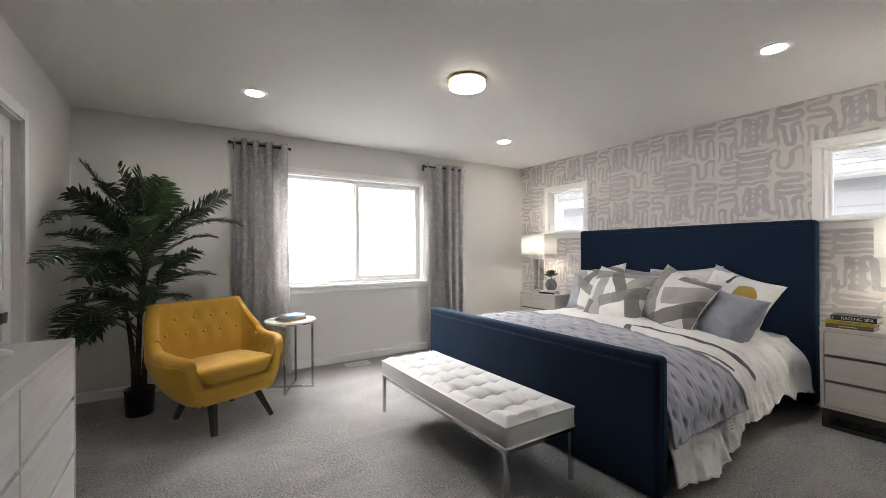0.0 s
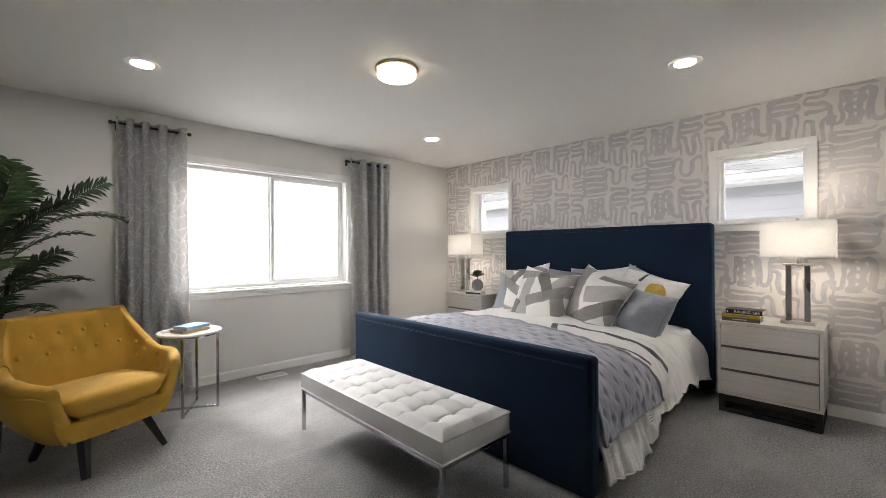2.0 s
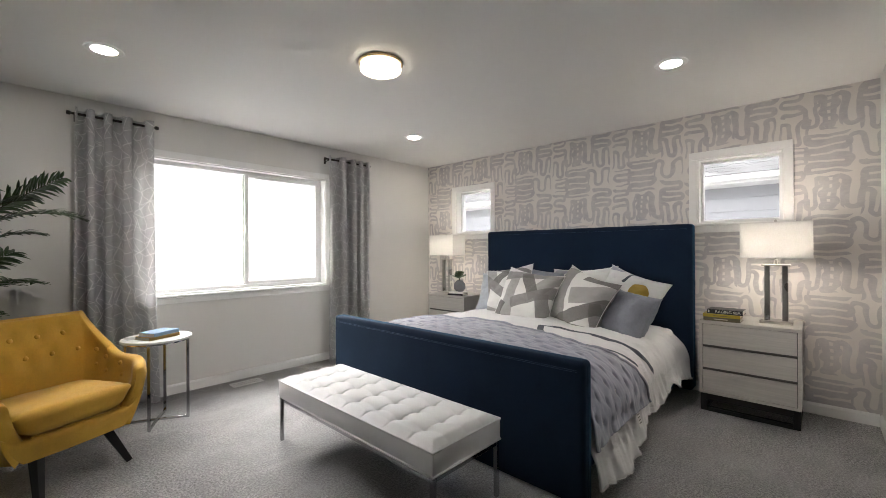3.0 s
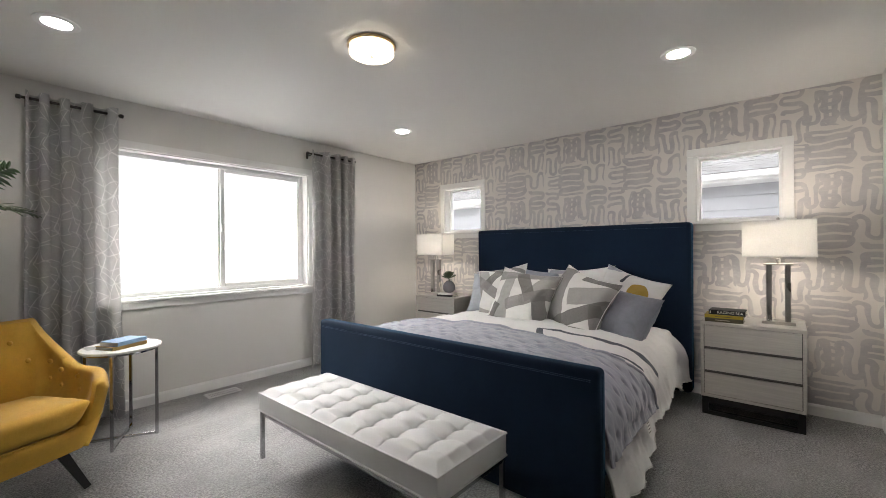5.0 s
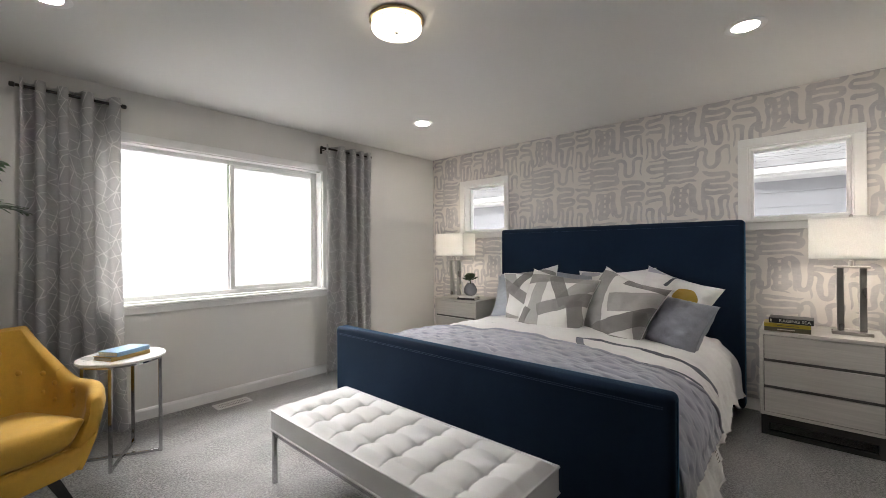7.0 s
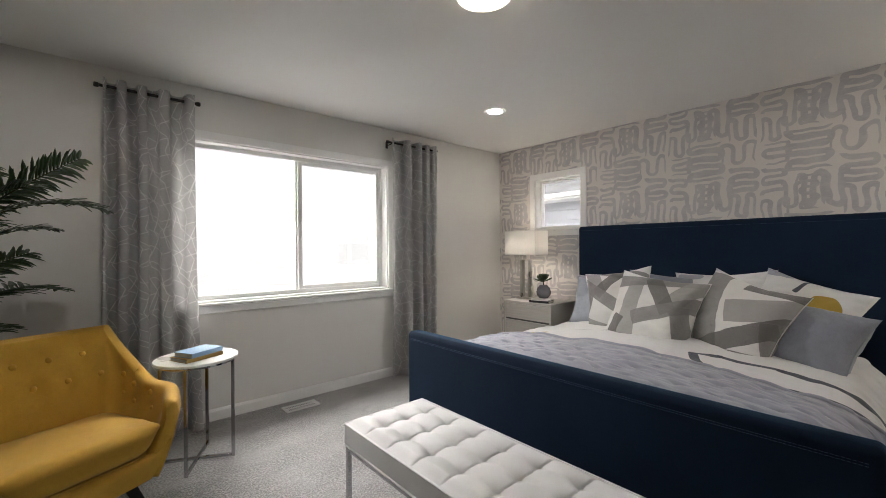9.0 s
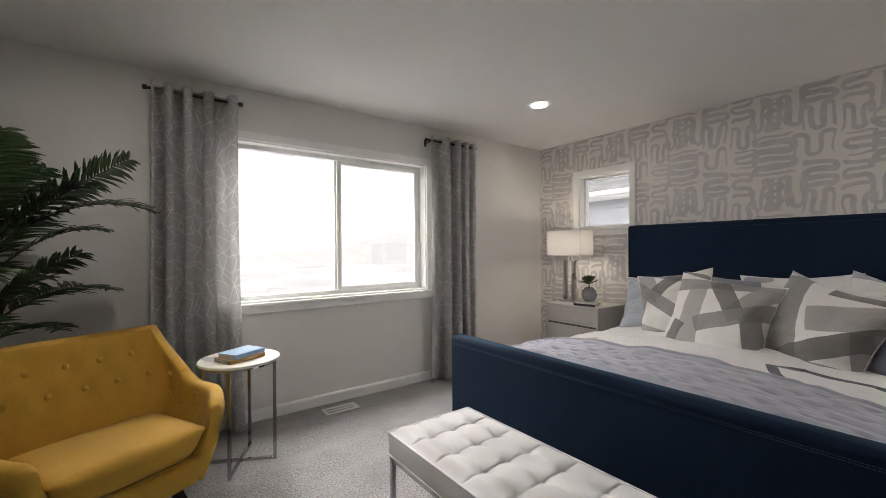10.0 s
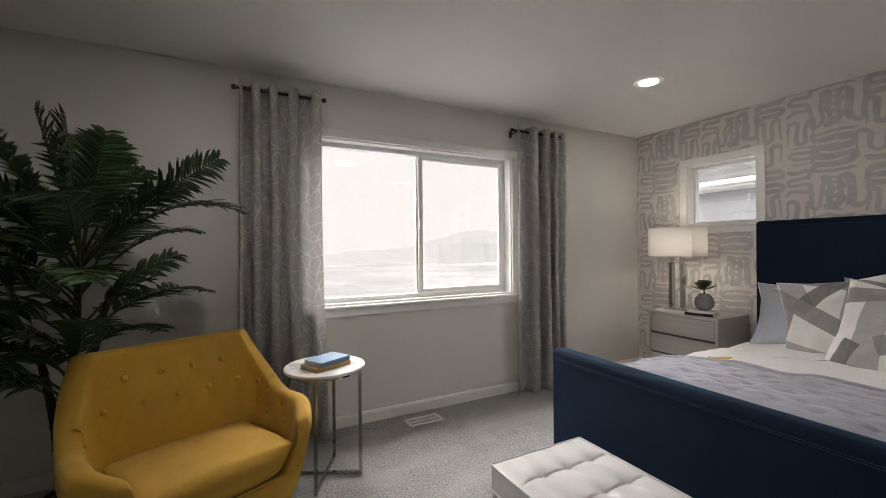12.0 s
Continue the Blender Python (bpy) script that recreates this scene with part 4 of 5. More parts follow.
def table_lamp(at, label):
    lamp = thing("table_lamp", at, 0, label, "lamp", "bedside lamps")
    part("base", box(-0.06, 0.06, -0.095, 0.095, 0.0, 0.022, 0.003), nickel_mat, lamp)
    for y in (-0.052, 0.052):
        part("post", box(-0.022, 0.022, y - 0.017, y + 0.017, 0.022, 0.425, 0.002), smoke_mat, lamp)
    part("cross_bar", box(-0.03, 0.03, -0.085, 0.085, 0.425, 0.438, 0.002), nickel_mat, lamp)
    part("neck", lathe(((0.012, 0.438), (0.012, 0.47), (0.006, 0.475), (0.006, 0.75), (0.010, 0.752), (0.010, 0.765), (0.004, 0.772)), 16), nickel_mat, lamp, "", 40)
    x, y, z0, z1, t = 0.115, 0.205, 0.485, 0.748, 0.003
    bm = bmesh.new()
    for q in ((-x, -x + t, -y, y), (x - t, x, -y, y), (-x + t, x - t, -y, -y + t), (-x + t, x - t, y - t, y)):
        box(*q, z0, z1, into=bm)
    shade_ob = part("shade", bm, shade_mat, lamp, "lit off-white linen shade")
    for z in (z0, z1 - 0.006):
        tr = bmesh.new()
        for q in ((-x - 0.001, -x, -y, y), (x, x + 0.001, -y, y), (-x, x, -y - 0.001, -y), (-x, x, y, y + 0.001)):
            box(*q, z, z + 0.006, into=tr)
        part("trim", tr, sheet_mat, shade_ob)
    part("spider", box(-x + t, x - t, -0.003, 0.003, 0.742, 0.746), nickel_mat, shade_ob)
    # hidden by the shade; second bulb and its bar added to even the glow
    part("socket_bar", box(-0.005, 0.005, -0.105, 0.105, 0.505, 0.513), nickel_mat, lamp)
    for yb in (-0.092, 0.092):
        part("bulb", moved(lathe(((0.013, 0.513), (0.016, 0.535), (0.040, 0.580), (0.045, 0.615), (0.038, 0.655), (0.018, 0.676), (0.002, 0.680)), 20), pose(0.0, yb, 0.0)), lampbulb_mat, lamp, "", 60)
    return lamp


lampbulb_mat = glowing("lit_bulb", (1.0, 0.90, 0.78), BULB_GLOW)
table_lamp((3.985, 0.522, STAND), "lit rectangular table lamp on two steel posts beside books")
table_lamp((3.985, 3.835, STAND), "rectangular table lamp on two steel posts, lit, beside a vase")


# ---- books ----
def book(at, turn, w, d, h, cover, label, spine_turn=False):
    """A closed hardback, w along x, d along y; its spine along -y."""
    b = thing("book", at, turn, label, "book")
    c = 0.0025
    part("cover_board", box(-w / 2, w / 2, -d / 2, d / 2, 0, c, 0.0008, 1), cover, b)
    part("cover_board", box(-w / 2, w / 2, -d / 2, d / 2, h - c, h, 0.0008, 1), cover, b)
    part("spine", box(-w / 2, w / 2, -d / 2, -d / 2 + c, c, h - c), cover, b)
    part("pages", box(-w / 2 + 0.004, w / 2 - 0.004, -d / 2 + c, d / 2 - 0.004, c, h - c), page_mat, b)
    return b


def spine_words(owner, words, size, x, y, z, material):
    """Printed words on a spine that faces -y of the book."""
    cu = bpy.data.curves.new("title", 'FONT')
    cu.body, cu.size, cu.align_x, cu.align_y, cu.extrude = words, size, 'CENTER', 'CENTER', 0.0002
    tmp = new("title", cu)
    bpy.context.view_layer.update()
    me = bpy.data.meshes.new_from_object(tmp.evaluated_get(bpy.context.evaluated_depsgraph_get()))
    bpy.data.objects.remove(tmp)
    me.materials.clear()
    me.materials.append(material)
    ob = new("title", me)
    ob.parent = owner
    ob.matrix_basis = pose(x, y, z, 90, 0, 0)
    return ob


z = STAND
b1 = book((3.885, 0.835, z), -90, 0.235, 0.17, 0.030, olive_book_mat, "thick olive hardback at the bottom of a stack")
b2 = book((3.880, 0.838, z + 0.030), -88, 0.235, 0.17, 0.024, yellow_book_mat, "yellow hardback in a stack on the nightstand")
b3 = book((3.890, 0.815, z + 0.054), -91, 0.225, 0.16, 0.034, black_book_mat, "black hardback titled Raging Sea on a stack")
spine_words(b3, "RAGING SEA", 0.028, 0.020, -0.0806, 0.017, ink_mat)
part("print_line", box(-0.105, -0.098, -0.0808, -0.080, 0.008, 0.026), ink_mat, b3)
part("print_line", box(-0.05, 0.06, -0.0856, -0.0850, 0.009, 0.013), olive_book_mat, b2)
part("print_line", box(-0.05, 0.04, -0.0856, -0.0850, 0.012, 0.017), page_mat, b1)
book((3.875, 3.555, z), -78, 0.21, 0.15, 0.022, black_book_mat, "dark hardback under a white one")
book((3.878, 3.553, z + 0.022), -74, 0.19, 0.14, 0.018, sheet_mat, "white hardback under the vase")


# ---- vase with succulent ----
def vase():
    v = thing("vase", (3.895, 3.545, STAND + 0.040), 0, "round smoked-glass vase holding a small green succulent", "vase")
    prof = [(0.020, 0.0), (0.045, 0.006), (0.068, 0.035), (0.073, 0.068), (0.064, 0.105), (0.042, 0.130), (0.036, 0.138), (0.031, 0.134), (0.058, 0.102), (0.066, 0.068), (0.060, 0.036), (0.030, 0.012)]
    part("bowl", lathe(prof, 36), vase_mat, v, "", 60)
    part("filling", lathe(((0.030, 0.014), (0.058, 0.038), (0.063, 0.066), (0.052, 0.078), (0.002, 0.082)), 24), pebble_mat, v, "grey pebbles in the vase", 60)
    plant = part("succulent_stem", tube([(0, 0, 0.07), (0.004, 0.002, 0.12), (0.0, 0.0, 0.165)], 0.007, 8), stem_mat, v)
    rng = random.Random(5)
    for k in range(26):
        a = k * 2.399
        tilt = 0.15 + 1.15 * (k / 26)
        ln = 0.060 + 0.052 * (k / 26)
        bm = bmesh.new()
        bmesh.ops.create_icosphere(bm, subdivisions=2, radius=1.0)
        for q in bm.verts:
            q.co = (q.co.x * 0.036 * (0.6 + 0.4 * q.co.z), q.co.y * 0.005, (q.co.z + 1) * ln / 2)
        moved(bm, pose(rng.uniform(-.012, .012), rng.uniform(-.012, .012), 0.165 + 0.03 * (1 - k / 26), 0, 0, math.degrees(a)) @ pose(0, 0, 0, math.degrees(tilt), 0, 0))
        part("leaf", bm, succulent_mat, plant, "", 60)


pebble_mat = plain("grey_pebbles", (0.30, 0.30, 0.31), 0.7, grain=120, vary=0.3, relief=0.8, depth=0.008)
succulent_mat = plain("succulent_leaf", (0.045, 0.080, 0.028), 0.45, grain=40, vary=0.25)
vase()


def bead_string():
    """A loop of small wooden beads lying against the vase."""
    g = thing("bead_garland", (3.90, 3.655, STAND), 0, "string of pale beads hanging by the vase", "garland")
    base = bmesh.new()
    bmesh.ops.create_icosphere(base, subdivisions=2, radius=0.0075)
    first = part("bead", base, page_mat, g, "", 80)
    for k in range(1, 24):
        o = first.copy()
        scene.collection.objects.link(o)
        o.parent = g
        a = k / 23
        o.matrix_basis = pose(-0.02 + 0.03 * math.sin(a * 6.2), 0.03 * math.sin(a * 3.1) - 0.06 * a + 0.02, 0.0076 + 0.15 * math.sin(a * math.pi))
    first.matrix_basis = pose(-0.02, 0.02, 0.0076)


bead_string()


# ---- side table ----
def side_table():
    t = thing("side_table", (0.842, 3.872, 0), 0, "round white side table on a crossed chrome frame", "table")
    part("tabletop", lathe(((0.002, 0.605), (0.215, 0.605), (0.220, 0.608), (0.220, 0.619), (0.217, 0.622), (0.002, 0.622)), 64), marble_mat, t, "white round top", 30)
    part("top_ring", lathe(((0.196, 0.592), (0.204, 0.592), (0.204, 0.605), (0.196, 0.605)), 48), chrome_mat, t, "", 30)
    s = 0.009
    for a in (-26, 64, 154, 244):
        m = pose(0, 0, 0, 0, 0, a)
        part("leg", moved(box(0.186, 0.204, -s, s, 0.0, 0.592, 0.002), m), chrome_mat, t)
    part("foot_bar", moved(box(-0.186, 0.186, -s, s, 0.004, 0.020, 0.002), pose(0, 0, 0, 0, 0, -26)), chrome_mat, t)
    for a, b in ((-0.186, -s), (s, 0.186)):
        part("foot_bar", moved(box(a, b, -s, s, 0.004, 0.020, 0.002), pose(0, 0, 0, 0, 0, 64)), chrome_mat, t)


side_table()
book((0.838, 3.842, 0.622), 24, 0.225, 0.155, 0.022, ochre_book_mat, "ochre cloth hardback on the side table")
book((0.848, 3.846, 0.644), 30, 0.205, 0.145, 0.026, blue_book_mat, "sky blue cloth hardback on an ochre one")


# ---- armchair ----
def armchair():
    """A tub armchair; own axes: x to its side, -y to its front."""
    C = thing("armchair", (0.272, 3.486, 0), 24.5, "mustard yellow button-tufted tub armchair on black splayed legs", "armchair")
    N = 40

    def plan(s):
        """Outer line at arm height, from the front of one arm round the back to the other; s in -1..1."""
        w, back, front = 0.43, 0.335, -0.212
        a = abs(s)
        sg = -1 if s < 0 else 1
        if a < 0.40:
            return (sg * a / 0.40 * 0.352, back - 0.015 * (a / 0.4) ** 2)
        if a < 0.62:
            k = (a - 0.40) / 0.22
            return (sg * (0.352 + (w - 0.352) * math.sin(k * math.pi / 2)), back - 0.015 - 0.165 * (1 - math.cos(k * math.pi / 2)))
        k = (a - 0.62) / 0.38
        y = 0.155 + (front - 0.155) * k
        return (sg * (w + 0.018 * math.sin(k * math.pi) - 0.055 * smoothstep(0.6, 1.0, k)), y)

    def height(s):
        a = abs(s)
        return 0.570 - 0.035 * smoothstep(0.8, 1.0, a) + (0.858 - 0.570) * (1 - min(1.0, max(0.0, (a - 0.415) / 0.31))) ** 1.6

    def wall_point(s, depth, z):
        """A point of the tub wall: depth 0 outside .. 1 inside, at height z; the wall leans out as it rises."""
        x, y = plan(s)
        h = height(s)
        k = (z - 0.19) / (0.56 - 0.19)
        lean = 0.62 + 0.38 * min(1.0, max(0.0, (z - 0.18) / 0.26)) ** 0.62
        thick = 0.085 + 0.02 * (1 - min(1.0, z / 0.6))
        inward = Vector((-x * 0.9, -(y - 0.0) if abs(s) < 0.62 else -0.02 * y, 0))
        if abs(s) >= 0.62:
            inward = Vector((-x, 0, 0))
        inward = inward.normalized()
        tilt = 0.72 if y > 0.0 else 0.97
        q = Vector((x * lean, y * (tilt + (1 - tilt) * min(1.0, max(0.0, (z - 0.18) / 0.26)) ** 0.7), z))
        q.y -= 0.012 * smoothstep(0.66, 1.0, abs(s)) * smoothstep(0.25, 0.40, z) * smoothstep(0.60, 0.45, z)
        if z > 0.56:
            q.y += 0.16 * (z - 0.56)
            q.x *= 1 - 0.06 * (z - 0.56)
        return q + inward * thick * depth

    # buttons on the inner back and arms, sunk into the padding
    spots = [(s, 0.735) for s in (-0.27, -0.09, 0.09, 0.27)] + [(s, 0.620) for s in (-0.36, -0.18, 0.0, 0.18, 0.36)]
    spots += [(sg * s, zz) for sg in (-1, 1) for s, zz in ((0.52, 0.60), (0.63, 0.555), (0.75, 0.520), (0.52, 0.50), (0.64, 0.465), (0.77, 0.445))]
    places = [wall_point(s, 1.05, zz) for s, zz in spots]
    # pulled creases between the buttons of the top row
    creases = [wall_point(-0.27 + 0.54 * k / 36, 1.05, 0.735) for k in range(37)]

    def spline(row, k):
        """A smooth line through the row's points, k steps between two."""
        out = []
        for i in range(len(row) - 1):
            p0, p1, p2, p3 = row[max(i - 1, 0)], row[i], row[i + 1], row[min(i + 2, len(row) - 1)]
            for j in range(k):
                t = j / k
                out.append(0.5 * (2 * p1 + (p2 - p0) * t + (2 * p0 - 5 * p1 + 4 * p2 - p3) * t * t + (3 * p1 - p0 - 3 * p2 + p3) * t ** 3))
        return out + [row[-1]]

    rings = []
    bm = bmesh.new()
    M = 150
    for i in range(M + 1):
        s = -1 + 2 * i / M
        h = height(s)
        row = [wall_point(s, 0, 0.185), wall_point(s, 0, 0.26), wall_point(s, 0, 0.36), wall_point(s, 0, 0.47)]
        row += [wall_point(s, 0, 0.47 + (h - 0.035 - 0.47) * f) for f in (0.5, 1.0)]
        row += [wall_point(s, 0.15, h - 0.008), wall_point(s, 0.5, h), wall_point(s, 0.85, h - 0.010)]
        row += [wall_point(s, 1.0, h - 0.04), wall_point(s, 1.05, 0.36 + (h - 0.36) * 0.5), wall_point(s, 1.08, 0.36), wall_point(s, 1.08, 0.24)]
        line = spline(row, 5)
        end = smoothstep(0.955, 1.0, abs(s))
        mid = sum(line, Vector()) / len(line)
        cur = []
        for q in line:
            q = q.copy()
            sink = 0.0
            for b in places:
                d = (q - b).length
                if d < 0.10:
                    sink = max(sink, 0.019 * math.exp(-(d / 0.032) ** 1.3))
            if 0.70 < q.z < 0.77:
                near = min((q - b).length for b in creases)
                sink = max(sink, 0.009 * math.exp(-(near / 0.016) ** 1.4))
            if sink > 0.0005:
                q += (wall_point(s, 0, q.z) - wall_point(s, 1, q.z)).normalized() * sink
            q = q.lerp(Vector((mid.x, q.y, q.z)), 0.35 * end ** 2)
            q.z -= 0.02 * end ** 2 * (1 if q.z > 0.45 else 0)
            cur.append(bm.verts.new(q))
        rings.append(cur)
    for a, b in zip(rings, rings[1:]):
        for k in range(len(a) - 1):
            bm.faces.new((a[k], a[k + 1], b[k + 1], b[k]))
        bm.faces.new((a[-1], a[0], b[0], b[-1]))
    for end in (rings[0], rings[-1]):
        bm.faces.new(end)
    bmesh.ops.recalc_face_normals(bm, faces=bm.faces[:])
    shell = part("shell", bm, yellow_mat, C, "", 75)
    # front panel that joins the two arms below the cushion, and the closed underside
    def front(u, z, inset):
        a, b = wall_point(-1, 0.15, z), wall_point(1, 0.15, z)
        q = a.lerp(b, (u + 1) / 2)
        q.y += -0.014 * (1 - u * u) + inset
        return q

    bm = bmesh.new()
    rows = []
    for i in range(25):
        u = -1 + 2 * i / 24
        top = 0.300 + 0.06 * abs(u) ** 9
        rows.append([bm.verts.new(q) for q in (front(u, 0.19, 0.0), front(u, 0.235, -0.004), front(u, (0.24 + top) / 2, -0.004), front(u, top - 0.012, 0.0), front(u, top, 0.012), front(u, top, 0.07), front(u, 0.19, 0.08))])
    for a, b in zip(rows, rows[1:]):
        for k in range(7):
            bm.faces.new((a[k], a[(k + 1) % 7], b[(k + 1) % 7], b[k]))
    bm.faces.new(rows[0]), bm.faces.new(rows[-1])
    bmesh.ops.recalc_face_normals(bm, faces=bm.faces[:])
    part("front_panel", bm, yellow_mat, C, "", 60)
    bm = bmesh.new()
    loop = [wall_point(-1 + 2 * i / N, 0.3, 0.195) for i in range(N + 1)] + [front(1 - 2 * i / 24, 0.195, 0.03) for i in range(1, 24)]
    low = [bm.verts.new(q) for q in loop]
    high = [bm.verts.new(q + Vector((0, 0, 0.10))) for q in loop]
    bm.faces.new(low), bm.faces.new(high)
    for k in range(len(loop)):
        bm.faces.new((low[k], low[(k + 1) % len(loop)], high[(k + 1) % len(loop)], high[k]))
    bmesh.ops.recalc_face_normals(bm, faces=bm.faces[:])
    part("seat_base", bm, yellow_mat, C, "", 40)
    cushion = box(-0.5, 0.5, -0.5, 0.5, -0.5, 0.5)
    bmesh.ops.subdivide_edges(cushion, edges=cushion.edges[:], cuts=26, use_grid_fill=True)
    R = 0.044
    for v in cushion.verts:
        x, y, q = v.co.x * 2, v.co.y * 2, v.co.z * 2
        wide = 0.256 + 0.040 * q
        flat = Vector((x * wide, y * 0.244, q * 0.066))
        inner = Vector((max(-wide + R, min(wide - R, flat.x)), max(-0.244 + R, min(0.244 - R, flat.y)), max(-0.066 + R, min(0.066 - R, flat.z))))
        p = inner + (flat - inner).normalized() * R
        swell = 0.020 * (1 - x * x) * (1 - y * y) * max(0.0, q) + 0.004 * noise.noise((x * 2.5, y * 2.5, 4.0))
        v.co = Vector((p.x, p.y + 0.016, 0.366 + p.z + swell - 0.010 * y))
    part("seat_cushion", cushion, yellow_mat, C, "", 60)
    edge = []
    for k in range(41):
        a = -1 + 2 * k / 40
        edge.append((a * 0.206, -0.216 + 0.010 * abs(a) ** 6, 0.310))
    part("cushion_piping", tube(edge, 0.004, 6), yellow_mat, C, "", 60)
    for s, zz in spots:
        p = wall_point(s, 1.05, zz)
        d = (wall_point(s, 2.0, zz) - p).normalized()
        m = Matrix.Translation(p - d * 0.0165) @ d.to_track_quat('Z', 'Y').to_matrix().to_4x4()
        part("button", moved(lathe(((0.0145, -0.004), (0.0145, 0.004), (0.012, 0.009), (0.005, 0.012), (0.0005, 0.0125)), 14), m), yellow_mat, C, "", 50)
    for x in (-1, 1):
        for y, fy in ((-0.15, -0.285), (0.18, 0.255)):
            part("leg", tube([(x * 0.160, y, 0.21), (x * 0.215, fy, 0.0)], [0.034, 0.021], 4), black_mat, C, "black tapered wooden leg")
    return C


armchair()


# ---- dresser ----
def dresser():
    x0, x1, y0, y1, H = -0.745, -0.388, 0.99, 2.445, 0.86
    d = thing("dresser", (x0, y0, 0), 0, "long pale grey wood dresser with wide flush drawers", "dresser")
    D, L, B, t = x1 - x0, y1 - y0, 0.092, 0.018
    part("top_panel", box(0, D, 0, L, H - 0.022, H, 0.002), dresser_mat, d)
    for y in (0, L - t):
        part("side_panel", box(0, D, y, y + t, B, H - 0.022, 0.0015), dresser_mat, d)
    part("bottom_panel", box(0, D, t, L - t, B, B + t), dresser_mat, d)
    part("inside", box(0.0, D - 0.022, t, L - t, B + t, H - 0.022), gap_mat, d)
    cols, g = 2, 0.012
    wid = (L - 2 * t - 0.006 - g) / 2
    h = (H - 0.022 - B - t - 0.008 - 2 * 0.018) / 3
    for c in range(cols):
        for k in range(3):
            y = t + 0.003 + c * (wid + g)
            z = B + t + 0.004 + k * (h + 0.018)
            part("drawer_front", box(D - 0.020, D - 0.002, y, y + wid, z, z + h, 0.002), dresser_mat, d)
    part("plinth", box(0.02, D - 0.03, 0.02, L - 0.02, 0.0, B - 0.001), black_mat, d)


dresser()


def candle_holder():
    h = thing("candle_holder", (-0.575, 2.20, 0.86), 0, "white ceramic candle holder with a black cup on the dresser", "candle holder")
    part("foot", lathe(((0.050, 0.0), (0.052, 0.006), (0.030, 0.016), (0.012, 0.026), (0.010, 0.10), (0.016, 0.112)), 28), trim_mat, h, "", 50)
    part("cup", lathe(((0.016, 0.112), (0.034, 0.120), (0.036, 0.158), (0.032, 0.158), (0.030, 0.126)), 28), black_mat, h, "black metal cup", 50)
    part("candle", lathe(((0.027, 0.127), (0.027, 0.190), (0.024, 0.193), (0.002, 0.192)), 24), sheet_mat, h, "white wax candle", 50)


candle_holder()


